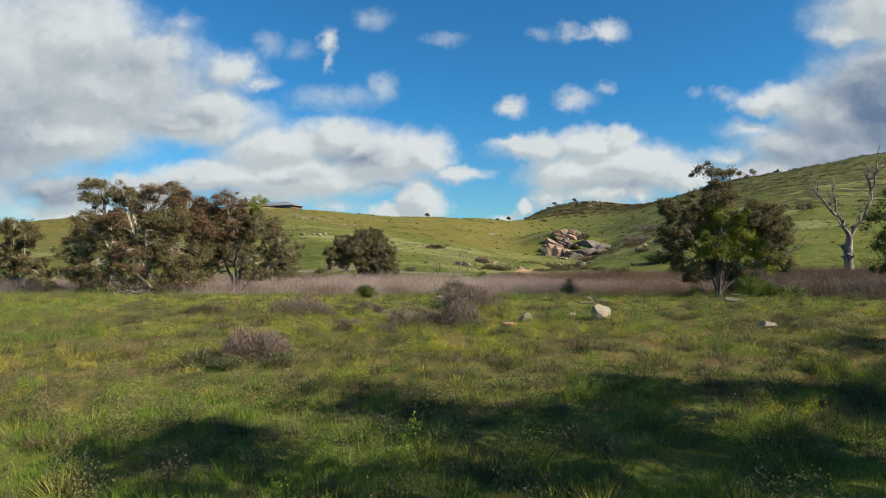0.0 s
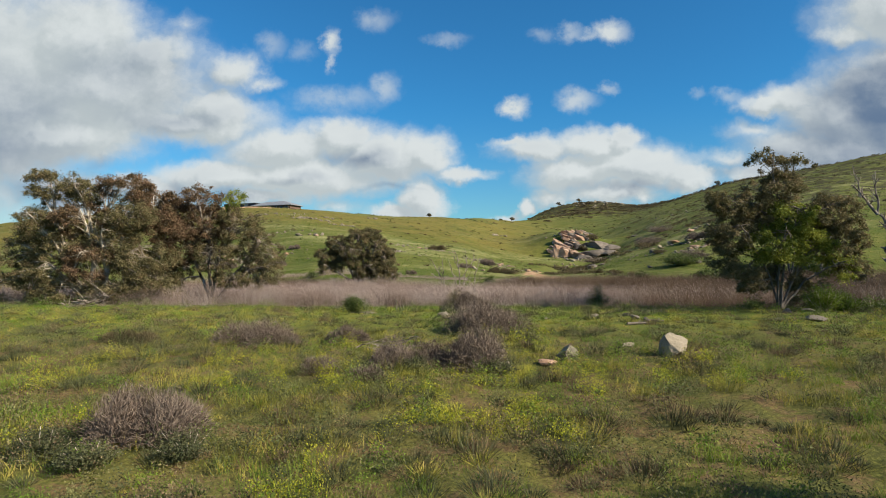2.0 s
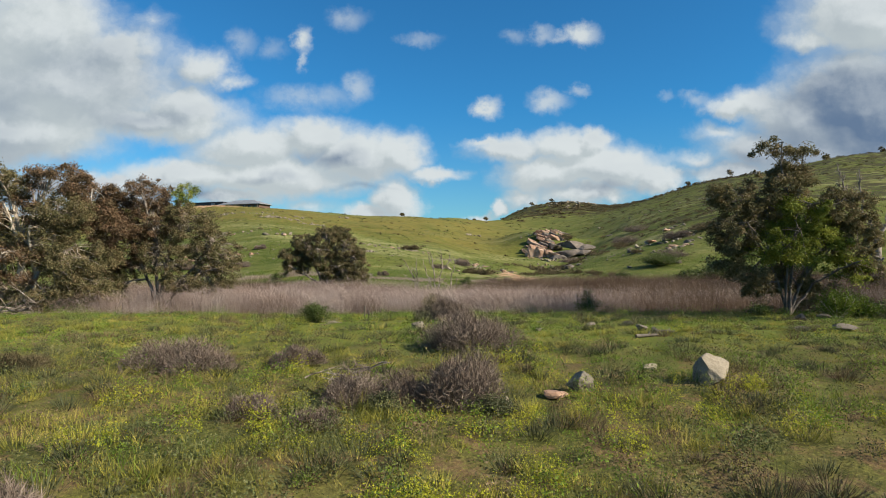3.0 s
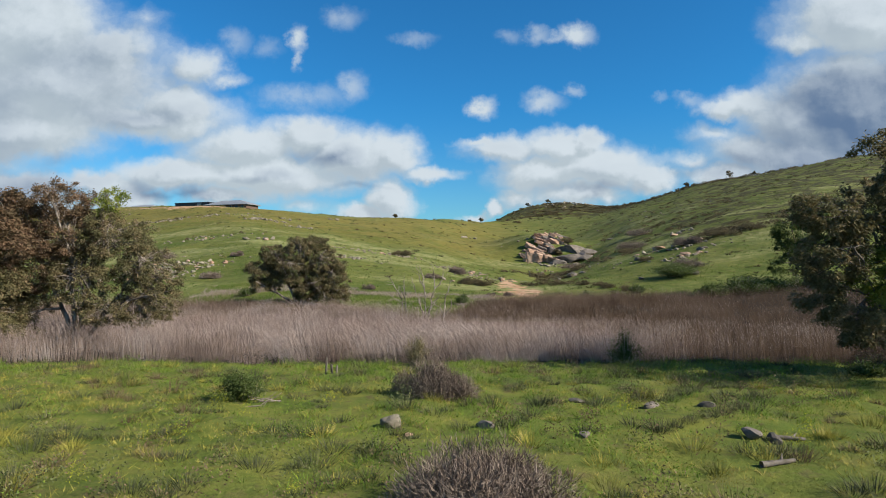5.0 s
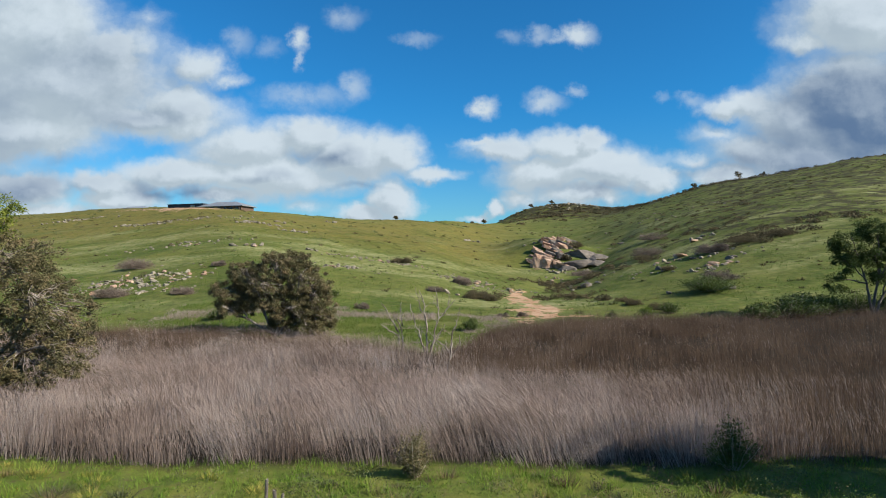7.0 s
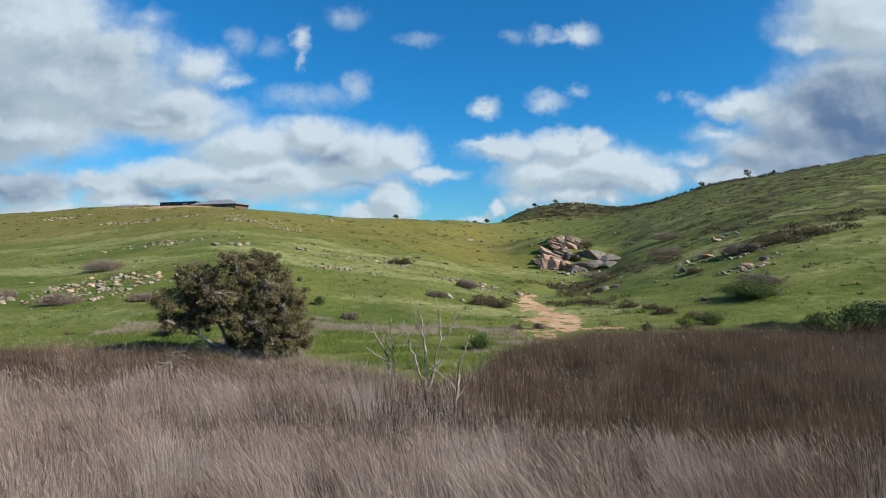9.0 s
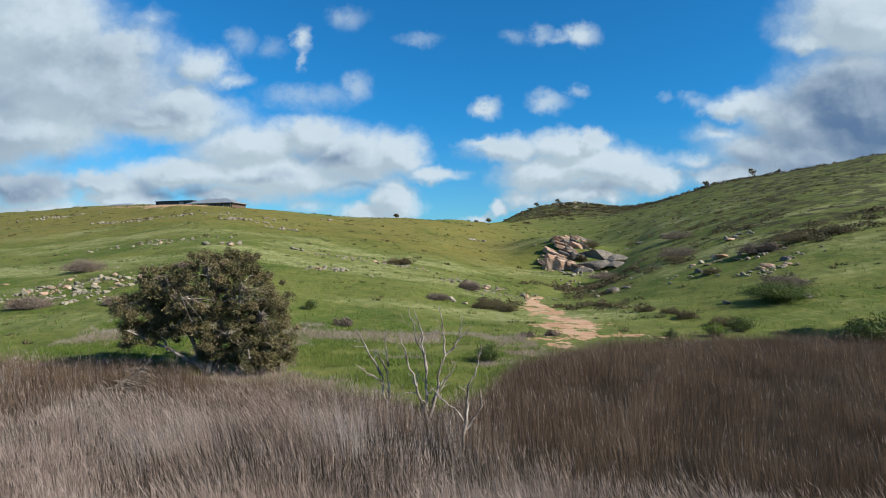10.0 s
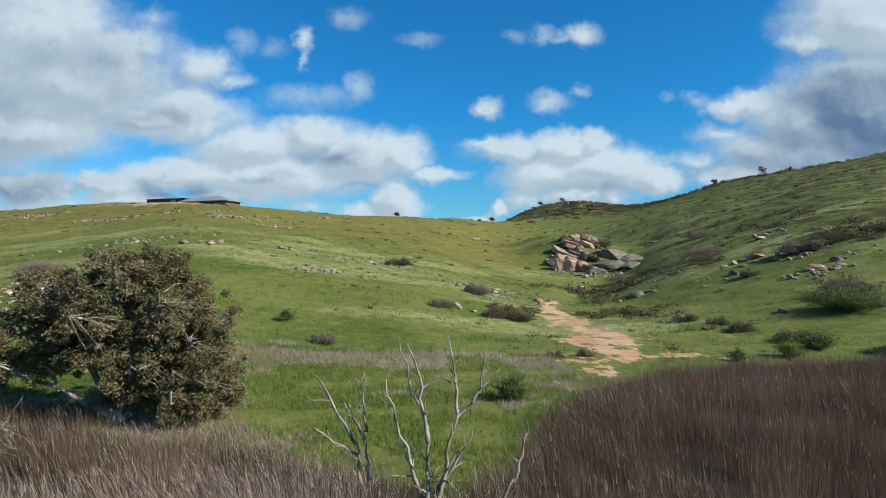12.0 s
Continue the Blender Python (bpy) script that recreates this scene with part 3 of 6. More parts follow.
GU = GX / np.maximum(GY - 60, 40)
mask("dry", sstep(230, 300, GY) * (1 - sstep(0.10, 0.24, GU)) * 0.95 * sstep(0.25, 0.42, fbm(GX / 60, GY / 40, 51)))
mask("pale", sstep(120, 160, GY) * (1 - 0.6 * sstep(320, 420, GY)))
mask("scrub", sstep(160, 250, GY) * sstep(0.26, 0.4, GU) * (0.9 + 0.6 * sstep(0.45, 0.6, GU)) + 2.5 * np.exp(-(((GX - 180) / 85) ** 2) - ((GY - 740) / 120) ** 2))
mask("lush", np.maximum(sstep(38, 52, GY) * (1 - sstep(73, 79, GY)), 0.9 * (1 - sstep(17, 27, GY))))
mask("meadow", (1 - 0.85 * sstep(36, 50, GY)) * (0.25 + 0.75 * sstep(15, 25, GY)))
wash_w = np.interp(GY, (100, 118, 135, 150, 170, 190, 215, 245), (1.0, 2.2, 4.8, 4.6, 3.6, 2.6, 1.9, 1.0)) * (0.85 + 0.4 * fbm(GX / 3.0, GY / 5.0, 57, 3))
side_run = 1.1 * np.exp(-((GY - (139 - 0.42 * (GX - 18))) / 1.3) ** 2) * sstep(16, 19, GX) * (1 - sstep(30, 34, GX))
mask("wash", np.maximum(np.exp(-((GX - wash_line(GY)) / wash_w) ** 2) * sstep(110, 134, GY) * np.interp(GY, (112, 130, 145), (0.66, 0.78, 1.0)) * (1 - sstep(198, 222, GY)), np.maximum(side_run, 1.1 * np.exp(-((GX + 132) / 62) ** 2 - ((GY - 397 - 0.75 * np.maximum(-GX - 132, 0)) / 15) ** 2))))
# where the ground is painted dark for the shade under the reeds
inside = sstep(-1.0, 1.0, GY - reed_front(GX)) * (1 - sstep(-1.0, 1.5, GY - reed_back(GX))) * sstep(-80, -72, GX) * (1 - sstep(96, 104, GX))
mask("reed_shade", inside)

# ---- trees and bushes ----
def bent(a, b, rng, n=6, wob=0.08, sag=0.0):
    a, b = np.array(a, float), np.array(b, float)
    ln = np.linalg.norm(b - a)
    t = np.linspace(0, 1, n)[:, None]
    p = a + (b - a) * t
    off = np.cumsum(rng.normal(0, wob * ln / n, (n, 3)), 0)
    off -= t * off[-1]
    p = p + off
    p[:, 2] += sag * ln * np.sin(np.pi * t[:, 0])
    return p


def gum_tree(x, y, height, blobs, stems, mats, label, seed, trunk_r=0.28, leaves=14000, leaf=0.26, droop=0.5, bark=None, sink=0.1, clump=0.75, gaps=-0.30, bare=0.35, limb_k=1.0):
    """A gum: stems from the base, limbs to each blob of the crown, twigs to leaf clumps.
    blobs: (dx, dy, z, rx, ry, rz, material index) of crown masses, metres from the base."""
    rng = np.random.default_rng(seed)
    bark = bark or M_BARK
    tree = tagged(empty("gum_tree", x, y, float(ground(x, y)) - sink), label, "tree")
    crowns = [Soup() for _ in mats]
    wood = Soup()
    total = sum((b[3] * b[4] * b[5]) ** 0.8 for b in blobs)
    stem_tops = []
    for i, (dx, dy, z) in enumerate(stems):
        s = Soup()
        p = bent((rng.normal(0, 0.12), rng.normal(0, 0.12), 0), (dx, dy, z), rng, 8, 0.10, 0.03)
        r = np.linspace(trunk_r, trunk_r * 0.5, 8) * rng.uniform(0.75, 1.1)
        r[0] *= 1.35
        s.tube(p, r, 9)
        s.make("trunk", bark, tree, True)
        stem_tops.append((p, r))
    for bx, by, bz, rx, ry, rz, mi in blobs:
        # a limb from the nearest stem, on through the crown mass
        best = min(stem_tops, key=lambda q: np.linalg.norm(q[0][-1] - (bx, by, bz)))
        k = rng.integers(4, 8)
        start = best[0][k]
        limb = bent(start, (bx, by - rng.choice((0.2, 1.0)) * ry, bz + 0.45 * rz), rng, 9, 0.16, 0.05)
        lr = np.linspace(best[1][k] * 0.8 * limb_k, 0.05 * limb_k, 9)
        s = Soup()
        s.tube(limb, lr, 7)
        s.make("limb", bark, tree, True)
        share = (rx * ry * rz) ** 0.8 / total
        n_clump = max(7, int((rx * ry * rz) ** 0.8 * 3.6 / clump ** 2))
        n_leaf = max(30, int(leaves * share / n_clump))
        for _ in range(n_clump):
            d = rng.normal(0, 1, 3)
            d /= np.linalg.norm(d)
            rad = rng.uniform(0.25, 1.0) ** 0.45 * rng.uniform(0.85, 1.15)
            c = np.array([bx, by, bz]) + d * rad * np.array([rx, ry, rz])
            if noise.noise(Vector(c) * 0.36 + Vector((seed * 3.7, 0, 0))) < gaps:
                continue
            if c[2] < 0.35:
                c[2] = 0.35 + rng.uniform(0, 0.4)
            j = rng.integers(3, 9)
            if rng.uniform() < bare:
                tw = bent(limb[j], c, rng, 5, 0.16, 0.06)
                wood.tube(tw, np.linspace(max(lr[j] * 0.5, 0.04), 0.014, 5), 3)
            size = clump * rng.uniform(0.45, 1.25)
            q = rng.normal(0, 1, (n_leaf, 3))
            q *= (rng.uniform(0.05, 1.0, n_leaf) ** 0.55 / np.linalg.norm(q, axis=1))[:, None]
            ragged = 1.0 + 0.35 * np.sin(q[:, 0] * 5.1 + c[1]) * np.sin(q[:, 1] * 4.3 + c[2]) + rng.normal(0, 0.10, n_leaf)
            q = q * np.array([0.86, 0.86, 0.62]) * size * ragged[:, None] + rng.normal(0, 0.24 * size, (n_leaf, 3))
            q[:, 2] -= 0.18 * (q[:, 0] ** 2 + q[:, 1] ** 2) / size
            q += c
            q[:, 2] = np.maximum(q[:, 2], 0.15)
            crowns[mi].leaves(q, leaf, leaf * 0.42, droop, rng)
    if wood.v:
        tagged(wood.make("branchwork", bark, tree, True), kind="stuff")
    for s, m in zip(crowns, mats):
        if s.v:
            s.make("crown", m, tree)
    return tree


def leafy_bush(name, x, y, w, h, mat, label, seed, leaf=0.12, count=3500, category="bush"):
    rng = np.random.default_rng(seed)
    ob = tagged(empty(name, x, y), label, category)
    s, t = Soup(), Soup()
    for _ in range(max(8, int(10 * w))):
        a = rng.uniform(0, 2 * np.pi)
        rr = rng.uniform(0, 1) ** 0.6
        top = np.array([math.cos(a) * rr * w / 2, math.sin(a) * rr * w / 2, h * (1 - 0.55 * rr ** 2) * rng.uniform(0.6, 1.0)])
        t.tube(bent((top[0] * 0.15, top[1] * 0.15, -0.05), top, rng, 4, 0.1), np.linspace(0.03, 0.008, 4), 4)
        k = count // max(8, int(10 * w))
        g = rng.uniform(0.25, 1.05, (k, 1)) * top + rng.normal(0, 1, (k, 3)) * np.array([0.09 * w, 0.09 * w, 0.08 * h])
        g[:, 2] = np.maximum(g[:, 2], 0.02)
        s.leaves(g, leaf, leaf * 0.6, -0.1, rng)
    tagged(t.make("woody_base", M_BARK, ob, True), kind="stuff")
    s.make("foliage", mat, ob)
    return ob


def twig_bush(x, y, w, h, seed, label="grey-brown leafless twiggy shrub in the meadow grass", mat=None, deep=None, count=2600, name="twiggy_shrub", fine=1.0):
    """A mounded tangle of fine bare twigs on a few stems."""
    rng = np.random.default_rng(seed)
    ob = tagged(empty(name, x, y), label, "shrub")
    deep = deep or w * 0.75
    s, t = Soup(), Soup()
    lobes = [(rng.uniform(-0.34, 0.34) * w, rng.uniform(-0.34, 0.34) * deep, rng.uniform(0.55, 1.0), rng.uniform(0.16, 0.28)) for _ in range(max(4, int(3.0 * w)))]
    for lx, ly, lh, lr in lobes:
        lh *= 1 - 0.45 * min(1.0, (abs(lx) / (0.5 * w)) ** 2 + (abs(ly) / (0.5 * deep)) ** 2)
        for _ in range(2):
            a = rng.uniform(0, 2 * np.pi)
            t.tube(bent((lx * 0.8, ly * 0.8, -0.05), (lx + lr * w * math.cos(a), ly + lr * deep * math.sin(a), h * lh * rng.uniform(0.5, 0.9)), rng, 5, 0.15), np.linspace(0.02, 0.005, 5), 3)
        k = int(1.7 * count / len(lobes))
        a, e = rng.uniform(0, 2 * np.pi, k), np.arcsin(rng.uniform(-0.05, 1, k))
        d = np.stack([np.cos(a) * np.cos(e) * lr * w, np.sin(a) * np.cos(e) * lr * deep, np.sin(e) * h * lh], 1)
        p0 = np.array([lx, ly, 0.0]) + d * (rng.uniform(0.12, 1.0, (k, 1)) ** 0.5)
        out = d / np.maximum(np.linalg.norm(d, axis=1), 1e-6)[:, None]
        go = out * 0.7 + rng.normal(0, 0.6, (k, 3)) + np.array([0, 0, 0.35])
        go /= np.linalg.norm(go, axis=1)[:, None]
        p1 = p0 + go * (rng.uniform(0.08, 0.30, k) * min(1.6, 0.6 + 0.35 * h))[:, None]
        p0[:, 2], p1[:, 2] = np.maximum(p0[:, 2], 0.0), np.maximum(p1[:, 2], 0.02)
        sd = np.cross(p1 - p0, rng.normal(0, 1, (k, 3)))
        sd *= (fine * rng.uniform(0.007, 0.016, k) / np.maximum(np.linalg.norm(sd, axis=1), 1e-6))[:, None]
        s.add(np.stack([p0 - sd, p0 + sd, p1], 1), np.arange(3 * k).reshape(k, 3))
    tagged(t.make("woody_base", M_TWIG, ob, True), kind="stuff")
    s.make("twig_tangle", mat or M_TWIG, ob)
    return ob


def dead_tree(name, x, y, arms, label, seed, mat=None, r=0.13, sink=0.1, kids=3):
    """Bare limbs: (x, y, z of the foot, x, y, z of the tip, thickness) each with a few short branches."""
    rng = np.random.default_rng(seed)
    ob = tagged(empty(name, x, y, float(ground(x, y)) - sink), label, "dead tree")
    for ax_, ay_, az_, bx, by, bz, k in arms:
        s = Soup()
        p = bent((ax_, ay_, az_), (bx, by, bz), rng, 11, 0.08 if k > 5 else 0.20)
        rad = np.linspace(r * k, r * k * (0.72 if k > 5 else 0.32), 11) * rng.uniform(0.93, 1.07, 11)
        s.tube(p, rad, 7)
        ln = np.linalg.norm(p[-1] - p[0])
        for _ in range(kids):
            j = rng.integers(3, 8)
            d = (p[-1] - p[0]) / ln
            q = rng.normal(0, 0.7, 3) + d * 0.9
            q[2] = abs(q[2])
            q /= np.linalg.norm(q)
            e = p[j] + q * ln * rng.uniform(0.15, 0.35)
            b = bent(p[j], e, rng, 6, 0.2)
            s.tube(b, np.linspace(rad[j] * 0.6, rad[j] * 0.15, 6), 5)
            for _ in range(1 if kids < 5 else 3):
                s.tube(bent(b[3], b[3] + (rng.normal(0, 0.5, 3) + d * 0.6) * ln * 0.12, rng, 4, 0.2), np.linspace(rad[j] * 0.3, 0.008, 4), 4)
        s.make("limb", mat or M_DEADWOOD, ob, True)
    return ob


# ---- stones ----
def stone_mesh(name, seed, mat, flat=0.7, cuts=9, level=2):
    rng = random.Random(seed)
    bm = bmesh.new()
    bmesh.ops.create_icosphere(bm, subdivisions=level, radius=1.0)
    for v in bm.verts:
        v.co *= 1.0 + 0.22 * noise.noise(v.co * 1.3 + Vector((seed * 7.1, 0, 0)))
    for _ in range(cuts):
        d = Vector((rng.gauss(0, 1), rng.gauss(0, 1), rng.gauss(0.1, 0.9))).normalized()
        h = rng.uniform(0.45, 0.8)
        for v in bm.verts:
            over = v.co.dot(d) - h
            if over > 0:
                v.co -= d * over * 0.92
    for v in bm.verts:
        v.co += v.co.normalized() * 0.05 * noise.noise(v.co * 4.0 + Vector((0, seed * 3.3, 0)))
        v.co.z *= flat
    me = bpy.data.meshes.new(name)
    bm.to_mesh(me)
    bm.free()
    me.materials.append(mat)
    return me


NEAR_STONES = [stone_mesh("boulder", 10 + i, M_STONE, f, level=4) for i, f in enumerate((0.75, 0.6, 0.9, 0.55))]
PALE_STONES = [stone_mesh("boulder", 10 + i, M_STONE, f) for i, f in enumerate((0.75, 0.6, 0.9, 0.55))]
PINK_STONES = [stone_mesh("boulder", 30 + i, M_PINK, f) for i, f in enumerate((0.8, 0.6, 1.0, 0.5, 0.7))]
GREY_STONES = [stone_mesh("boulder", 50 + i, M_GREYROCK, f) for i, f in enumerate((0.5, 0.42, 0.6, 0.75))]
GREY_DOMES = [stone_mesh("boulder", 60 + i, M_GREYROCK, 0.55, 13, 4) for i in range(3)]


def slab_mesh(name, seed, mat):
    """A split block of bedded rock: a box with broken corners and stepped edges."""
    rng = random.Random(seed)
    bm = bmesh.new()
    bmesh.ops.create_cube(bm, size=2.0)
    bmesh.ops.subdivide_edges(bm, edges=list(bm.edges), cuts=3, use_grid_fill=True)
    for _ in range(7):
        d = Vector((rng.gauss(0, 1), rng.gauss(0, 1), rng.gauss(0, 0.5))).normalized()
        h = rng.uniform(0.75, 1.15)
        for v in bm.verts:
            over = v.co.dot(d) - h
            if over > 0:
                v.co -= d * over * 0.95
    for v in bm.verts:
        q = noise.noise(v.co * 1.7 + Vector((seed * 5.3, 0, 0)))
        v.co += Vector((0.10 * q, 0.10 * noise.noise(v.co * 2.3 + Vector((0, seed, 0))), 0.12 * q))
    me = bpy.data.meshes.new(name)
    bm.to_mesh(me)
    bm.free()
    me.materials.append(mat)
    return me


PINK_SLABS = [slab_mesh("granite_block", 70 + i, M_PINK) for i in range(5)]
GREY_SLABS = [slab_mesh("granite_block", 80 + i, M_GREYROCK) for i in range(3)]


def boulder(mesh, x, y, sx_, sy_, sz_, turn, label, group="", sink=0.35, lean=0.0, lift=0.0):
    ob = new("boulder", mesh)
    ob.matrix_world = Matrix.Translation((x, y, float(ground(x, y)) + sz_ * (1 - sink) * 0.6 - 0.05 + lift)) @ pose(0, 0, 0, lean, lean * 0.4, turn) @ Matrix.Diagonal((sx_, sy_, sz_, 1))
    return tagged(ob, label, "boulder", group)

# ---- the trees of this place ----
# a big gum of two crowns by the reeds, with pale limbs
gum_tree(-39, 77, 14.5, [(-4.6, 0, 13.4, 2.8, 2.4, 1.9, 0), (3.4, 0.5, 13.2, 3.2, 2.4, 1.5, 1), (-0.8, 0, 12.6, 2.2, 2.0, 1.6, 0), (-5.6, 0, 9.3, 2.8, 2.4, 2.0, 0), (-0.6, -0.8, 9.7, 3.2, 2.6, 2.1, 1), (4.2, 0, 9.8, 3.0, 2.6, 2.1, 0),
                         (-7.8, 0, 6.1, 2.4, 2.2, 2.1, 0), (-4.6, -0.5, 4.1, 3.0, 2.4, 2.0, 0), (0.4, -0.6, 4.8, 3.2, 2.4, 2.3, 1), (5.2, 0, 5.2, 3.2, 2.6, 2.5, 0), (-9.6, 0, 2.3, 2.2, 2.0, 1.5, 0), (2.2, -1.0, 1.9, 2.8, 1.8, 1.4, 0), (-2.4, -1.0, 1.7, 3.0, 1.8, 1.3, 0), (-6.4, -0.6, 2.7, 2.6, 1.8, 1.7, 0), (6.0, -0.6, 2.3, 2.6, 1.8, 1.7, 0), (2.4, 0, 7.4, 3.0, 2.4, 2.1, 0), (-3.4, 0, 6.9, 3.0, 2.4, 2.0, 0)],
         [(-4.2, 0, 7.0), (0.5, 0, 8.0), (3.0, 0.4, 6.5), (-3.0, -0.6, 3.6)], (M_GUM, M_GUM_RED), "large old gum tree with brownish-olive foliage and pale limbs", 3, 0.36, 150000, 0.23, clump=0.66, gaps=-0.32, limb_k=1.1, bare=0.5)
gum_tree(-28, 83, 13, [(-1.6, 0, 12.5, 3.0, 2.6, 1.8, 1), (-5.2, 0, 10.8, 2.8, 2.4, 2.1, 1), (2.4, 0, 12.5, 1.5, 1.4, 1.3, 2), (2.6, 0, 9.4, 3.4, 2.8, 2.6, 0), (6.0, 0, 6.5, 2.6, 2.4, 2.5, 0), (-3.4, 0, 6.9, 3.4, 2.8, 2.6, 1),
                         (0.4, -0.8, 5.8, 3.2, 2.6, 2.2, 0), (5.0, 0, 3.4, 2.6, 2.0, 1.6, 0), (-5.4, 0, 3.8, 2.8, 2.2, 2.0, 0), (-0.4, -0.6, 9.6, 3.0, 2.4, 2.2, 1), (-4.8, -0.4, 1.8, 2.2, 1.6, 1.2, 0), (2.6, -0.8, 3.1, 2.4, 1.8, 1.3, 0), (7.0, 0, 4.0, 1.8, 1.6, 1.5, 0)],
         [(-2.4, 0, 5.5), (0.8, 0.3, 6.5), (3.4, 0, 4.5), (-0.4, -0.4, 5.0)], (M_GUM, M_GUM_RED, M_GUM_GREEN), "broad multi-stemmed gum tree with rusty brown and olive leaves", 4, 0.24, 115000, 0.20, clump=0.50, gaps=-0.38, bark=M_DEADWOOD, limb_k=1.0, bare=0.5)
gum_tree(-34, 81, 12, [(0, 0, 11.9, 2.6, 2.2, 1.7, 1), (-2.0, 0, 9.2, 2.8, 2.4, 2.2, 0), (1.6, 0, 8.4, 2.8, 2.4, 2.2, 1), (0, -0.5, 5.5, 3.2, 2.6, 2.2, 0), (0.5, -0.8, 2.6, 3.0, 2.2, 1.8, 0)],
         [(-0.8, 0, 5.5), (0.9, 0.2, 6.0)], (M_GUM, M_GUM_RED), "dense brownish gum tree between two larger ones", 7, 0.22, 60000, 0.27, clump=0.9)
gum_tree(-61.5, 88, 11, [(-0.6, 0, 10.0, 2.8, 2.2, 1.2, 0), (1.6, 0, 8.2, 1.8, 1.6, 1.1, 0), (-2.0, 0, 6.6, 3.0, 2.4, 1.8, 0), (1.0, 0, 4.6, 3.0, 2.4, 1.8, 0), (-3.0, 0, 3.0, 3.0, 2.4, 1.6, 0), (3.2, 0, 2.4, 1.8, 1.6, 1.2, 0)],
         [(-1.0, 0, 6.5), (0.8, 0, 6.0)], (M_GUM,), "slender gum tree with thin olive crown beyond the reeds", 8, 0.24, 40000, 0.3)
# the gum by the reed edge
gum_tree(29.2, 64.2, 13.7, [(-1.2, 0, 13.3, 1.5, 1.4, 0.9, 0), (1.2, 0, 12.4, 1.9, 1.7, 1.3, 0), (-0.4, 0, 10.7, 2.6, 2.2, 1.5, 0), (-4.6, 0, 9.4, 2.2, 2.0, 1.3, 2), (-2.4, 0.4, 8.3, 2.2, 2.0, 1.4, 2), (0.6, -0.8, 8.0, 2.4, 2.2, 1.7, 1), (4.4, 0, 8.6, 2.4, 2.3, 1.7, 0), (5.2, 0, 6.4, 2.6, 2.3, 1.8, 0),
                            (-4.4, 0, 6.6, 2.1, 2.0, 1.7, 2), (-1.0, -0.9, 5.9, 2.5, 2.2, 1.8, 1), (2.4, -0.6, 5.4, 2.3, 2.0, 1.7, 1), (-4.8, 0, 4.4, 1.5, 1.4, 1.1, 2), (-3.2, -0.4, 3.4, 1.7, 1.5, 1.1, 2), (4.4, -0.4, 3.8, 1.9, 1.7, 1.2, 1), (6.4, 0, 3.6, 1.5, 1.4, 1.2, 0), (-2.6, -0.6, 2.0, 1.6, 1.2, 0.9, 2), (0.4, 0.8, 3.0, 2.4, 1.2, 1.4, 2), (2.6, 0.6, 1.8, 2.0, 1.2, 1.1, 2)],
         [(-1.6, 0, 4.6), (0.6, 0.3, 7.4), (2.2, 0, 4.4), (0.0, -0.4, 8.6), (1.5, 0.2, 3.8), (-0.8, 0.2, 6.0), (3.2, 0.2, 3.2)], (M_GUM, M_GUM_GREEN, M_GUM), "multi-stemmed gum tree with dense olive and green foliage", 5, 0.13, 100000, 0.23, clump=0.56, gaps=-0.28, bark=M_POST)
# the spreading gum on the far side of the reeds
gum_tree(-15, 114, 10, [(-5.4, 0, 5.0, 2.2, 2.0, 1.8, 0), (-3.4, 0, 7.2, 2.3, 2.1, 1.6, 0), (0, 0, 8.0, 3.0, 2.6, 1.8, 0), (2.2, 0, 8.8, 1.9, 1.8, 1.2, 0), (3.2, 0, 6.2, 3.0, 2.6, 2.4, 0), (4.6, 0, 3.9, 2.3, 2.2, 2.3, 0), (-1.0, -0.6, 5.4, 3.0, 2.4, 2.0, 0),
                         (-5.6, -0.4, 3.3, 1.6, 1.4, 1.0, 0), (2.2, -0.6, 2.8, 2.6, 2.0, 1.7, 0), (5.2, 0, 2.0, 1.8, 1.6, 1.3, 0), (0.4, 0.6, 2.2, 2.4, 1.8, 1.4, 0), (-3.0, 0.8, 4.0, 2.4, 1.8, 1.6, 0), (3.6, -0.5, 1.3, 1.8, 1.5, 0.9, 0)],
         [(-4.4, -0.6, 2.6), (-2.2, 0.2, 4.0), (0.8, 0, 4.8), (2.8, 0.3, 3.6)], (M_GUM, M_BUSH), "spreading gum tree with pale leaning trunk and olive-brown crown", 6, 0.24, 160000, 0.19, clump=0.50, gaps=-0.34, bark=M_DEADWOOD, bare=0.5)
# the gum on the slope behind the reeds
gum_tree(67, 128, 13.5, [(0, 0, 12.2, 3.0, 2.6, 1.6, 0), (-3.8, 0, 10.2, 2.8, 2.4, 1.9, 0), (3.6, 0, 10.4, 3.2, 2.6, 1.9, 0), (-1.0, 0, 8.4, 3.4, 2.6, 1.6, 0), (4.2, 0, 7.4, 2.8, 2.4, 1.8, 0), (-5.0, 0, 7.2, 2.2, 2.0, 1.5, 0), (-5.6, 0, 4.6, 1.6, 1.5, 1.2, 0), (1.6, 0, 5.6, 2.6, 2.0, 1.3, 0)],
         [(-1.6, 0, 6.0), (0.8, 0, 7.0), (2.6, 0.2, 5.0)], (M_BUSH,), "dark green gum tree standing on the slope above the reeds", 9, 0.22, 46000, 0.3, bark=M_POST, clump=0.85, gaps=-0.2)
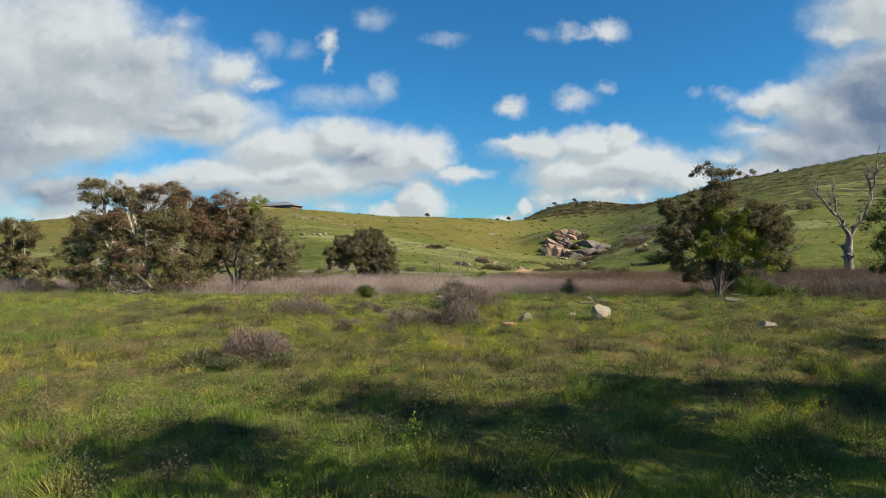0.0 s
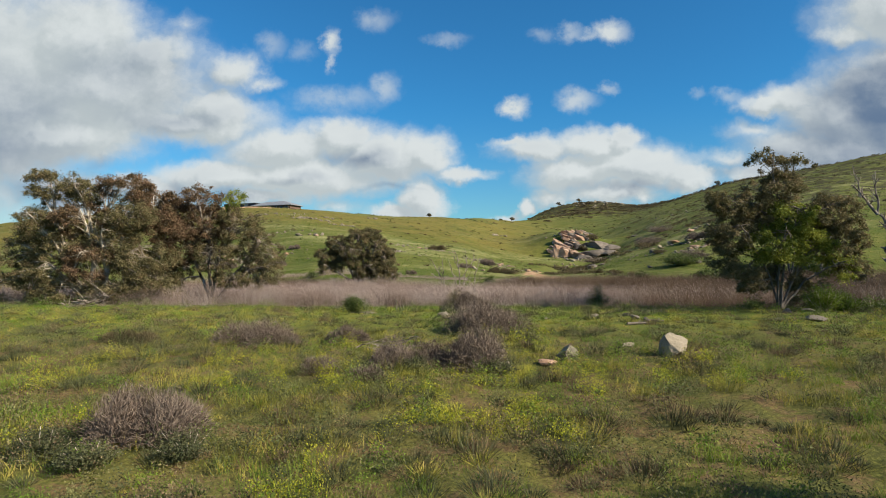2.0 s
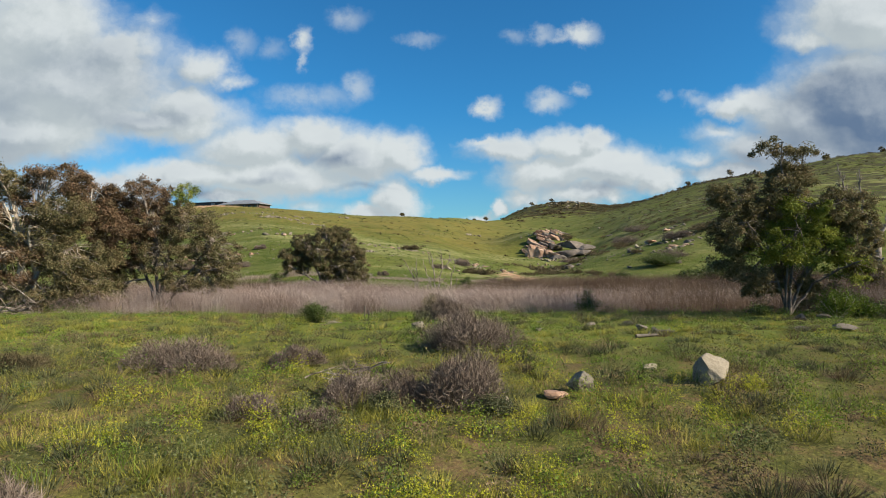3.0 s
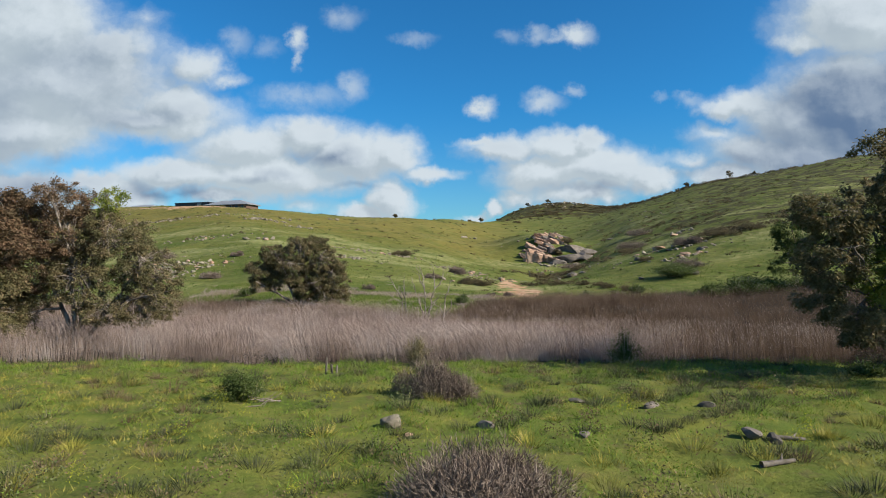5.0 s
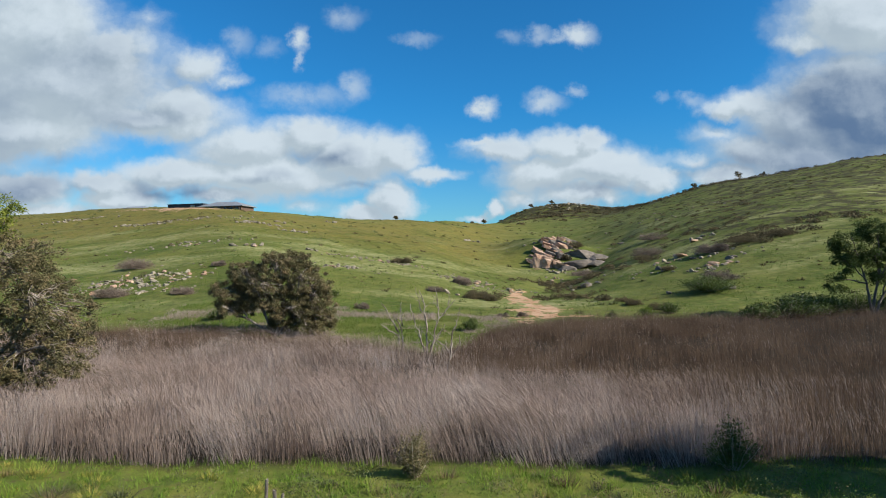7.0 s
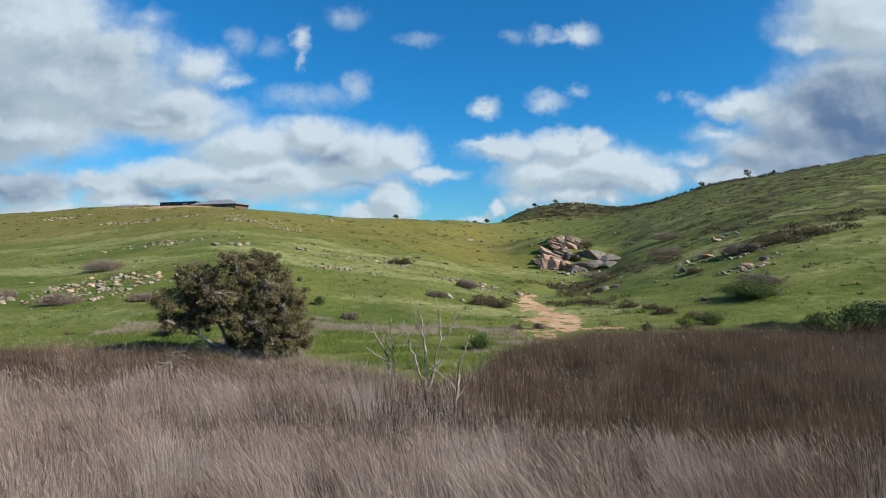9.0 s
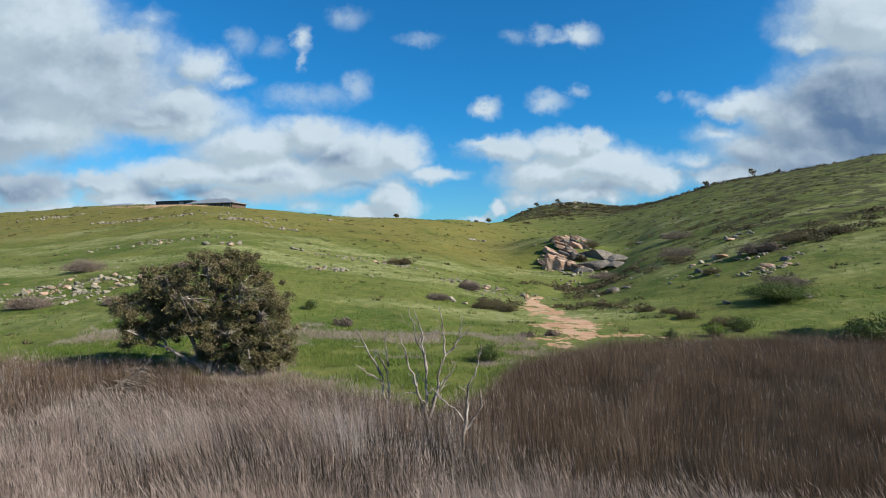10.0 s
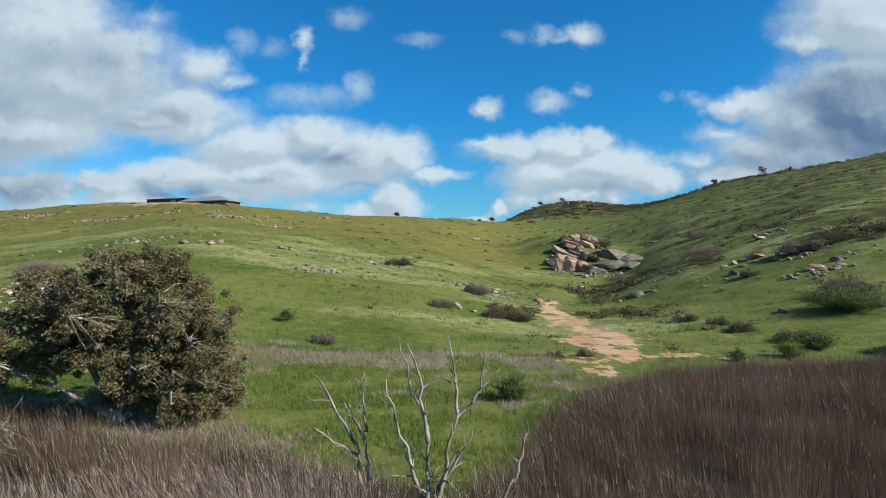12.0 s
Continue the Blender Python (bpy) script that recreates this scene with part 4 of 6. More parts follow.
gum_tree(48.5, 62.5, 12, [(0, 0, 10.4, 3.0, 2.6, 1.8, 0), (-2.6, 0, 8.2, 2.4, 2.2, 1.8, 0), (2.6, 0, 8.0, 2.8, 2.4, 1.9, 0), (-0.6, 0, 5.6, 3.2, 2.6, 1.8, 0), (-3.0, -0.6, 3.4, 2.4, 2.0, 1.5, 0), (2.0, 0, 3.2, 3.0, 2.4, 1.6, 0)],
         [(-0.8, 0, 5.6), (0.9, 0.2, 6.4)], (M_BUSH,), "dark leafy gum tree at the edge of the reeds", 10, 0.24, 22000, 0.3)
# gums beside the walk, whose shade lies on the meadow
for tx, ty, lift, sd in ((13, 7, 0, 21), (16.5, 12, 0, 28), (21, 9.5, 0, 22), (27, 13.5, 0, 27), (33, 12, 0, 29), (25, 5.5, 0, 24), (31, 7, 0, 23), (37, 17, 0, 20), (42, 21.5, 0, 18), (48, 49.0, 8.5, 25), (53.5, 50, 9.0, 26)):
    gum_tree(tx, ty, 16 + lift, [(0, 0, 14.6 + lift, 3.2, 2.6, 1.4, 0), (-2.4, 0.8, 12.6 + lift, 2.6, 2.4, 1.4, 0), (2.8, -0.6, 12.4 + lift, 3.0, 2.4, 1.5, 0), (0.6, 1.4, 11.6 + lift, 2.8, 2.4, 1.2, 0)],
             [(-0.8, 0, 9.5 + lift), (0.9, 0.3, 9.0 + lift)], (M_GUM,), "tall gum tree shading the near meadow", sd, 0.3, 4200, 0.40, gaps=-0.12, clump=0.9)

# dead trees
dead_tree("dead_gum_tree", 81.8, 122, [(0, 0, 0, 0.2, 0, 6.8, 6.5), (0.2, 0, 6.4, -2.2, 0, 11.0, 3.6), (-2.2, 0, 11.0, -7.4, 0, 16.5, 2.2), (-2.4, 0, 11.2, -3.0, 0, 19.0, 1.6), (-5.6, 0, 14.5, -7.2, 0, 20.0, 1.2), (0.2, 0, 6.4, 3.2, 0, 10.5, 3.4), (3.2, 0, 10.5, 4.8, 0, 15.0, 2.6),
                                          (4.8, 0, 15.0, 3.0, 0, 22.5, 1.8), (4.6, 0, 15.5, 6.5, 0, 25.0, 1.6), (2.0, 0, 9.0, 2.6, 0, 13.5, 1.5)], "tall bleached dead gum tree with bare forked limbs", 14, r=0.135, kids=9)
dead_tree("dead_sapling", 68, 121, [(0, 0, 0, 0.6, 0, 5.0, 1.6), (0.5, 0, 4.5, -2.6, 0, 11.0, 1.1), (0.6, 0, 5.0, 3.0, 0, 10.0, 1.0), (0.4, 0, 3.6, 4.8, 0, 8.0, 0.9)], "grey bare dead tree on the slope", 15, M_POST, r=0.16, kids=8)
BASE_Z = float(ground(1.8, 103)) - 0.1
dead_tree("dead_tree", 1.8, 103, [(0.0, 0, 0, -1.5, 0.1, 5.1 - BASE_Z, 0.8), (0.1, 0, 0, 0.1, 0, 3.0, 1.1), (0.1, 0, 2.8, -0.7, 0, 6.5 - BASE_Z, 0.75), (0.1, 0.1, 2.7, -1.0, 0.2, 6.7 - BASE_Z, 0.6), (0.3, 0, 0, 1.3, 0, 3.9 - BASE_Z, 1.0), (1.3, 0, 3.8 - BASE_Z, 0.9, 0, 6.8 - BASE_Z, 0.6),
                                     (1.3, 0, 3.8 - BASE_Z, 2.9, 0, 5.5 - BASE_Z, 0.6), (2.1, 0, 4.6 - BASE_Z, 2.4, 0, 6.2 - BASE_Z, 0.4), (0.5, 0, 0.8, 1.9, 0, 3.2 - BASE_Z, 0.6)], "silver-grey dead tree with several bare upright limbs among reeds", 16, r=0.118, kids=4)
dead_tree("dead_tree", -0.4, 104, [(0, 0, 0, -0.5, 0, 2.6, 1.0), (-0.5, 0, 2.5, -2.2, 0, 5.1 - BASE_Z, 0.8), (0.0, 0, 0, -0.1, 0, 2.6, 0.9), (-0.1, 0, 2.5, -0.8, 0, 3.9 - BASE_Z, 0.7), (-0.1, 0, 3.0, -0.2, 0, 5.2 - BASE_Z, 0.55), (-0.4, 0, 1.9 - BASE_Z, -2.2, 0, 3.0 - BASE_Z, 0.6)], "grey dead tree with forked bare limbs beside taller one", 17, r=0.11, kids=4)
SNAG_Z = float(ground(3.7, 96.5)) - 0.1
dead_tree("dead_snag", 3.7, 96.5, [(0, 0, 0, 0.05, 0, 1.5, 1.0), (0.05, 0, 1.4, 0.5, 0, 3.6 - SNAG_Z, 0.8), (0.5, 0, 3.5 - SNAG_Z, 0.9, 0, 5.3 - SNAG_Z, 0.4), (0.05, 0, 0.8 - SNAG_Z, 1.0, 0, 2.1 - SNAG_Z, 0.7), (1.0, 0, 2.1 - SNAG_Z, 0.9, 0, 2.9 - SNAG_Z, 0.45), (0.0, 0, 1.4 - SNAG_Z, -1.7, 0, 3.2 - SNAG_Z, 0.5), (-0.5, 0, 1.9 - SNAG_Z, -0.9, 0, 0.6, 0.4)],
          "weathered dead snag with crooked pale branches in the reeds", 18, r=0.125, kids=3)

# ---- shrubs of the meadow ----
BROWN = "shrubs in the meadow"
for bx, by, bw, bh, sd in ((-7.0, 26.4, 1.9, 0.8, 211), (-10.6, 26.2, 1.8, 0.8, 212), (-9.0, 25.6, 1.6, 0.6, 213), (1.9, 34.6, 1.5, 0.6, 214), (-1.4, 34.8, 1.4, 0.6, 215)):
    leafy_bush("green_herb", bx, by, bw, bh, M_TUSSOCK, "dark green leafy herb at the foot of a twiggy shrub", sd, 0.055, 6500, "herb")
for bx, by, bw, bh, sd in ((-8.8, 27.3, 3.5, 1.6, 101), (-9.7, 40.6, 4.6, 1.35, 102), (-5.2, 34.6, 1.7, 0.8, 103), (1.8, 44.8, 5.4, 1.9, 104), (1.0, 35.6, 3.6, 1.9, 105), (-1.7, 36.2, 3.4, 1.4, 106), (-3.1, 33.5, 1.5, 0.6, 107), (-5.0, 40.6, 2.2, 0.9, 108), (1.2, 58.2, 4.2, 2.1, 109)):
    tagged(twig_bush(bx, by, bw, bh, sd, count=int(2700 * bw), fine=0.85), group=BROWN)
tagged(twig_bush(-15.7, 40.2, 2.8, 0.85, 110, "low dark twiggy shrub in the meadow grass", M_SCRUB, count=6000), group=BROWN)
tagged(twig_bush(39.5, 54.5, 8.5, 2.9, 111, "large purplish-brown twiggy thicket at the reed edge", deep=5.0, count=7000), group=BROWN)
leafy_bush("green_bush", -7.3, 57.6, 2.1, 1.3, M_BUSH, "small dense dark green bush in the meadow", 121, 0.10, 7000)
leafy_bush("willow_shrub", 0.75, 69.6, 1.6, 2.4, M_GUM, "upright olive-green shrub at the front of the reeds", 122, 0.09, 4200)
leafy_bush("willow_shrub", 14.6, 69.8, 2.4, 2.3, M_BUSH, "dull green shrub at the front of the reeds", 123, 0.10, 4200)
leafy_bush("bright_bush", 30.0, 59.4, 2.8, 2.3, M_BRIGHT, "bright yellow-green bush under the gum tree", 124, 0.14, 4200)
leafy_bush("bright_bush", 32.2, 60.0, 2.4, 2.0, M_BRIGHT, "rounded bright green bush near the gum tree", 125, 0.14, 3000)
for bx, by, bw, bh, sd in ((32.0, 62.5, 3.2, 1.2, 126), (35.5, 61.5, 3.6, 1.5, 127), (26.0, 62.5, 2.4, 0.9, 128), (-55, 81, 4.5, 2.2, 129), (-51, 79, 4.0, 1.6, 130), (-46, 78, 4.0, 1.4, 131), (-42.5, 75.5, 4.0, 1.7, 136), (-38.5, 76, 3.6, 1.5, 137), (-35, 77, 3.4, 1.4, 138)):
    leafy_bush("dark_bush", bx, by, bw, bh, M_BUSH, "low dark green bush along the reed edge", sd, 0.18, 1600)
for bx, by, bw, bh, sd in ((50.5, 129, 5.0, 2.2, 132), (56.5, 130, 8.0, 3.6, 133), (62, 131, 6.0, 3.2, 134), (72, 130, 7.0, 3.4, 135)):
    leafy_bush("dark_bush", bx, by, bw, bh, M_BUSH, "broad dark green bush behind the reeds", sd, 0.3, 3600)

# a heap of pale dead branches by the brown shrubs, another below the big gum
def branch_heap(x, y, w, h, n, seed, label, thick=0.03):
    rng = np.random.default_rng(seed)
    ob = tagged(empty("branch_heap", x, y), label, "branch heap")
    for i in range(n):
        a = rng.uniform(-1.0, 1.0) + (np.pi if rng.uniform() < 0.4 else 0)
        ln = rng.uniform(0.4, 0.75) * w
        c = np.array([rng.normal(0, 0.16 * w), rng.normal(0, 0.12 * w), rng.uniform(0.05, h)])
        d = np.array([math.cos(a), math.sin(a) * 0.6, rng.uniform(-0.3, 0.55)]) * ln / 2
        s = Soup()
        p = bent(c - d, c + d, rng, 6, 0.12)
        p[:, 2] = np.maximum(p[:, 2], 0.02)
        s.tube(p, np.linspace(thick, thick * 0.3, 6), 5)
        for _ in range(3):
            j = rng.integers(1, 5)
            s.tube(bent(p[j], p[j] + rng.normal(0, 0.22, 3) * ln + np.array([0, 0, 0.05]), rng, 4, 0.1), np.linspace(thick * 0.5, thick * 0.15, 4), 4)
        s.make("branch", M_DEADWOOD, ob, True)
    return ob


branch_heap(-2.6, 36.8, 2.4, 0.9, 12, 141, "heap of pale dead branches beside brown shrubs")
branch_heap(-37.5, 73.5, 6.5, 0.5, 14, 142, "pale fallen branches lying under the big gum tree", 0.10)
branch_heap(-18.5, 108.8, 3.4, 2.0, 16, 147, "bleached fallen branches beside the spreading gum", 0.032)
branch_heap(-6.6, 57.0, 2.4, 0.15, 5, 144, "dead sticks lying round the small green bush", 0.03)


def log(x, y, ln, r, turn, seed, label):
    rng = np.random.default_rng(seed)
    ob = tagged(empty("fallen_log", x, y, turn=turn), label, "log")
    s = Soup()
    s.tube(bent((-ln / 2, 0, r * 0.7), (ln / 2, 0, r * 0.9), rng, 8, 0.05), np.linspace(r, r * 0.6, 8), 9)
    s.make("trunk", M_POST, ob, True)
    s = Soup()
    s.tube(bent((0.1 * ln, 0, r), (0.3 * ln, 0.2 * ln, r * 2.4), rng, 5, 0.1), np.linspace(r * 0.5, r * 0.15, 5), 6)
    s.make("branch", M_POST, ob, True)
    return ob


log(11.3, 47.5, 1.2, 0.10, 12, 151, "weathered grey log lying in the meadow")
log(13.4, 50.3, 1.0, 0.10, -20, 152, "dark split log lying beside grey stones")
log(31.0, 47.5, 1.6, 0.08, -15, 153, "weathered log in the grass near the gum")

# ---- stones of the meadow ----
NEAR = "stones in the meadow"
boulder(NEAR_STONES[0], 9.7, 37.4, 0.86, 0.64, 0.92, 200, "large pale cream boulder in the meadow", NEAR)
boulder(NEAR_STONES[0], 4.95, 36.9, 0.58, 0.48, 0.60, 80, "rounded pale boulder with brown stain", NEAR)
boulder(PINK_STONES[1], 4.0, 36.3, 0.42, 0.32, 0.30, 10, "low brown stone beside a pale boulder", NEAR)
boulder(NEAR_STONES[1], 8.4, 39.8, 0.42, 0.3, 0.24, 40, "flat grey-white stone in the grass", NEAR)
boulder(NEAR_STONES[3], 18.6, 34.8, 0.72, 0.5, 0.42, 15, "flat pale stone in the meadow grass", NEAR)
boulder(NEAR_STONES[2], 2.25, 35.0, 0.13, 0.12, 0.32, 0, "small upright pale stone", NEAR, 0.1)
boulder(NEAR_STONES[0], -0.4, 52.6, 0.56, 0.42, 0.40, 30, "whitish pitted boulder in green grass", NEAR)
boulder(PINK_STONES[0], 0.2, 51.6, 0.28, 0.2, 0.2, 70, "small pinkish stone beside a white boulder", NEAR)
for bx, by, s_, sd in ((7.8, 56.9, 0.5, 1), (10.9, 56.0, 0.46, 2), (13.1, 55.6, 0.42, 3), (6.4, 50.8, 0.36, 0), (3.1, 52.4, 0.45, 3), (24.2, 51.0, 0.9, 1), (27.0, 59.2, 0.7, 2), (28.4, 58.8, 0.6, 0), (22.8, 52.6, 0.5, 1)):
    boulder(GREY_STONES[sd], bx, by, s_, s_ * 0.75, s_ * 0.7, 37 * bx, "rounded grey stone half sunk in grass", NEAR)
for bx, by, s_, sd in ((12.0, 50.2, 0.5, 0), (12.7, 50.0, 0.42, 2)):
    boulder(GREY_STONES[sd], bx, by, s_, s_ * 0.75, s_ * 0.8, 37 * bx, "dark grey boulder beside a split log", NEAR)

# ---- old fence posts ----
def fence_post(x, y, h, r, label, lean=0.0):
    bm = bmesh.new()
    bmesh.ops.create_cone(bm, cap_ends=True, segments=9, radius1=r, radius2=r * 0.85, depth=h + 0.3)
    bmesh.ops.translate(bm, verts=bm.verts, vec=(0, 0, h / 2 - 0.15))
    for v in bm.verts:
        if v.co.z > h * 0.8:
            v.co.z += random.uniform(-0.06, 0.04)
        v.co.x += 0.01 * noise.noise(v.co * 5)
    me = bpy.data.meshes.new("fence_post")
    bm.to_mesh(me)
    bm.free()
    me.materials.append(M_POST)
    ob = new("fence_post", me)
    ob.matrix_world = pose(x, y, float(ground(x, y)), lean, lean, 0)
    return tagged(ob, label, "post", "fence posts")


fence_post(-4.8, 66.6, 1.0, 0.07, "weathered grey fence post at the reed edge", 2)
fence_post(-4.45, 66.5, 0.55, 0.08, "short broken grey post stump", -3)
fence_post(-4.15, 66.3, 0.5, 0.07, "short broken grey post stump", 4)
for q in ((39.6, 231), (44.5, 236), (49.5, 243)):
    fence_post(*q, 1.9, 0.16, "dark old post near the stone fall")

# ---- hillside shrubs ----
SLOPE = "shrubs on the slope"
leafy_bush("green_bush", 7.8, 119.3, 2.2, 1.8, M_BUSH, "dark green bush behind the reeds", 161, 0.13, 4200)
leafy_bush("green_bush", -25, 124, 2.6, 1.6, M_BUSH, "dark green bush behind the spreading gum", 162, 0.14, 2600)
leafy_bush("green_bush", -12.5, 144.8, 2.1, 1.3, M_BUSH, "small dark bush on the slope", 163, 0.16, 1400)
leafy_bush("slope_bush", 55.0, 153.0, 10.0, 2.9, M_BUSH, "large spreading dark green bush on the slope", 164, 0.20, 15000)
tagged(twig_bush(61.0, 161, 8.5, 2.6, 165, "broad grey-brown thicket behind a green bush", M_TWIG, count=5500, fine=2.6), group=SLOPE)
for bx, by, bw, bh, sd in ((53, 132.5, 4.5, 2.0, 201), (60, 133, 8.0, 3.4, 202), (68.5, 133.5, 8.0, 3.2, 203)):
    leafy_bush("green_bush", bx, by, bw, bh, M_BUSH, "dark green hedge-like bush behind the reeds", sd, 0.22, 4500)
leafy_bush("bright_bush", 36.3, 134.7, 3.2, 1.6, M_BRIGHT, "low bright green bush at the reed edge", 166, 0.16, 2600)
leafy_bush("green_bush", 41.2, 138.0, 3.6, 1.8, M_BUSH, "dark green bush at the reed edge", 167, 0.18, 2600)
leafy_bush("green_bush", 30.3, 132.8, 1.9, 1.2, M_BUSH, "small dark bush near the sandy wash", 168, 0.16, 1300)
for bx, by, bw, bh, sd, mt in ((-7.4, 136.3, 2.6, 1.3, 171, M_TWIG), (4.9, 167.6, 4.0, 1.5, 172, M_TWIG), (12.3, 192.5, 5.0, 2.6, 173, M_TWIG), (13.2, 163.5, 5.5, 1.9, 174, M_SCRUB), (16, 161.5, 3.5, 1.5, 175, M_SCRUB), (14.0, 134.6, 1.9, 0.8, 176, M_TWIG), (17.2, 135.4, 2.0, 0.9, 177, M_TWIG),
                               (39.5, 149.0, 3.6, 1.3, 178, M_SCRUB), (39.1, 153.8, 3.0, 1.1, 179, M_SCRUB), (37.1, 158.4, 3.2, 1.2, 196, M_SCRUB), (40.9, 141.5, 4.4, 1.5, 197, M_SCRUB), (77.8, 199, 7.0, 2.8, 198, M_TWIG), (62.6, 188.5, 3.8, 1.6, 199, M_SCRUB), (-63, 186, 8.5, 3.2, 180, M_TWIG), (-50.5, 149, 6.0, 2.0, 181, M_TWIG), (-38, 147, 4.5, 1.6, 182, M_TWIG), (-66, 158, 6.0, 2.2, 183, M_TWIG), (-3.0, 220, 6.0, 2.2, 184, M_SCRUB), (-42, 178, 4.0, 1.6, 185, M_TWIG),
                               (97, 283, 15, 4.0, 186, M_TWIG), (74, 229, 12, 3.6, 187, M_TWIG), (88, 200, 9, 2.4, 188, M_SCRUB), (98, 200, 9, 2.8, 189, M_SCRUB), (80, 197, 5.0, 2.4, 190, M_TWIG), (60, 250, 12, 2.6, 191, M_TWIG), (70, 222, 9, 2.0, 192, M_SCRUB), (63.5, 293, 5, 2.6, 193, M_SCRUB), (70, 303, 7, 3.0, 194, M_SCRUB), (76, 283, 6, 1.8, 195, M_SCRUB)):
    tagged(twig_bush(bx, by, bw, bh, sd, "grey-brown twiggy shrub on the slope" if mt is M_TWIG else "dark brown low shrub on the slope", mt, count=int(min(450 * bw * bh, 5500)), fine=2.1 + 0.009 * max(by - 130, 0)), group=SLOPE)

# ---- stone fall at the head of the gully ----
FALL = "boulders of the stone fall"
rs = random.Random(9)
def slab(mesh, x, y, sx_, sy_, sz_, turn, dip, lift, label):
    ob = new("granite_block", mesh)
    ob.matrix_world = Matrix.Translation((x, y, float(ground(x, y)) + lift)) @ pose(0, 0, 0, rs.uniform(-6, 10), dip, turn) @ Matrix.Diagonal((sx_, sy_, sz_, 1))
    return tagged(ob, label, "rock", FALL)


# bedded slabs that dip down the face, great split blocks at its foot, smooth grey domes beside
for level in range(7):
    y_ = 288 + 4.6 * level
    for k in range(5):
        x_ = 50.5 + 1.7 * level + 2.3 * k + rs.gauss(0, 0.8)
        s_ = rs.uniform(0.9, 1.45)
        slab(GREY_SLABS[(level + k) % 3] if k > 3 or rs.random() < 0.15 else PINK_SLABS[(level + k) % 5], x_, y_ + rs.gauss(0, 1.5), s_ * rs.uniform(1.9, 3.0), s_ * rs.uniform(1.2, 1.8), s_ * rs.uniform(0.55, 0.95), rs.uniform(-26, 6), rs.uniform(12, 30), rs.uniform(-0.3, 0.5), "long bedded granite slab dipping down the stone fall")
for x_, y_, w_, d_, h_, a_, dip_ in ((51.2, 288, 2.1, 1.9, 3.0, -8, 10), (54.6, 287, 2.6, 2.0, 2.5, -20, 16), (57.8, 286, 2.3, 1.8, 1.8, -12, 20), (52.4, 294, 2.4, 1.9, 2.4, 4, 12), (60.2, 283, 3.0, 1.7, 1.3, -15, 14)):
    slab(PINK_SLABS[int(x_) % 5], x_, y_, w_, d_, h_, a_, dip_, 0.6, "great upright pinkish granite block in the stone fall")
for i in range(34):
    y_ = rs.uniform(280, 318)
    x_ = rs.gauss(56 + 8 * (y_ - 286) / 36, 5.0)
    s_ = rs.uniform(0.4, 0.9)
    slab(GREY_SLABS[i % 3] if rs.random() < 0.3 else PINK_SLABS[i % 5], x_, y_, s_ * rs.uniform(1.2, 2.0), s_ * 1.2, s_ * rs.uniform(0.6, 0.9), rs.uniform(-30, 25), rs.uniform(4, 24), 0.0, "split pinkish granite block in the stone fall")
for x_, y_, w_, d_, h_, a_ in ((67, 288, 9.5, 6, 6.2, -8), (77.5, 289, 6.5, 4.5, 5.2, 10), (72, 297, 7.5, 5, 5.4, 0), (62, 280, 5.0, 3.4, 3.4, -12), (74, 279, 5.4, 3.4, 3.0, 6)):
    boulder(GREY_DOMES[int(x_) % 3], x_, y_, w_, d_, h_, a_, "smooth grey granite dome beside the stone fall", FALL, 0.95, 0)
for i in range(6):
    x_, y_ = rs.uniform(84, 110), rs.uniform(300, 350)
    s_ = rs.uniform(1.0, 2.0)
    boulder(GREY_STONES[i % 4], x_, y_, s_ * 1.5, s_, s_ * 1.0, rs.uniform(-25, 25), "dark grey boulder above the gully", FALL, 1.2)

# single boulders that stand out on the far slope
for x_, y_, w_, h_, pink in ((73.2, 206.4, 2.7, 1.7, 1), (72.9, 197.6, 1.5, 0.8, 0), (69.9, 180.8, 1.7, 1.1, 1), (68.2, 180.4, 1.0, 0.8, 1), (74.8, 183, 1.3, 0.9, 0), (76.6, 184.5, 1.0, 0.7, 0), (62.3, 193.8, 1.4, 1.1, 0), (89.0, 231, 2.0, 1.3, 1), (46.2, 201.4, 1.9, 1.4, 0), (49.5, 203, 1.3, 0.9, 0), (58.8, 152.0, 1.0, 0.9, 0), (48.9, 156.5, 1.0, 0.8, 0), (83.0, 199.5, 1.2, 1.0, 1)):
    boulder((PINK_STONES if pink else GREY_STONES)[int(x_) % 4], x_, y_, w_, w_ * 0.7, h_, 31 * x_, "weathered pinkish boulder on the grassy slope" if pink else "rounded grey boulder on the grassy slope", "stones on the hillside", 0.5)

# stones in patches over the hill: x, y, half width, half depth, how many, size
PATCHES = [(56, 272, 6, 6, 14, 0.9), (50, 255, 6, 8, 10, 0.7), (-54, 166, 11, 12, 105, 0.6), (-42, 152, 6, 5, 10, 0.45), (-68, 229, 11, 4, 12, 0.65), (-45, 213, 5, 3, 9, 0.8), (-16, 190, 4, 3, 13, 0.6), (-26, 218, 5, 2, 6, 0.8), (-12, 217, 10, 2, 10, 0.5), (-2, 218, 5, 2.5, 9, 0.7),
           (18, 201, 6, 6, 18, 0.7), (9, 200, 3, 4, 9, 0.65), (9, 168, 3, 2, 5, 0.55), (26, 196, 3, 8, 9, 0.6), (46, 203, 6, 5, 9, 0.65), (70, 203, 6, 6, 10, 0.8), (69, 178, 5, 3, 9, 0.7)]
HILLS = "stones on the hillside"
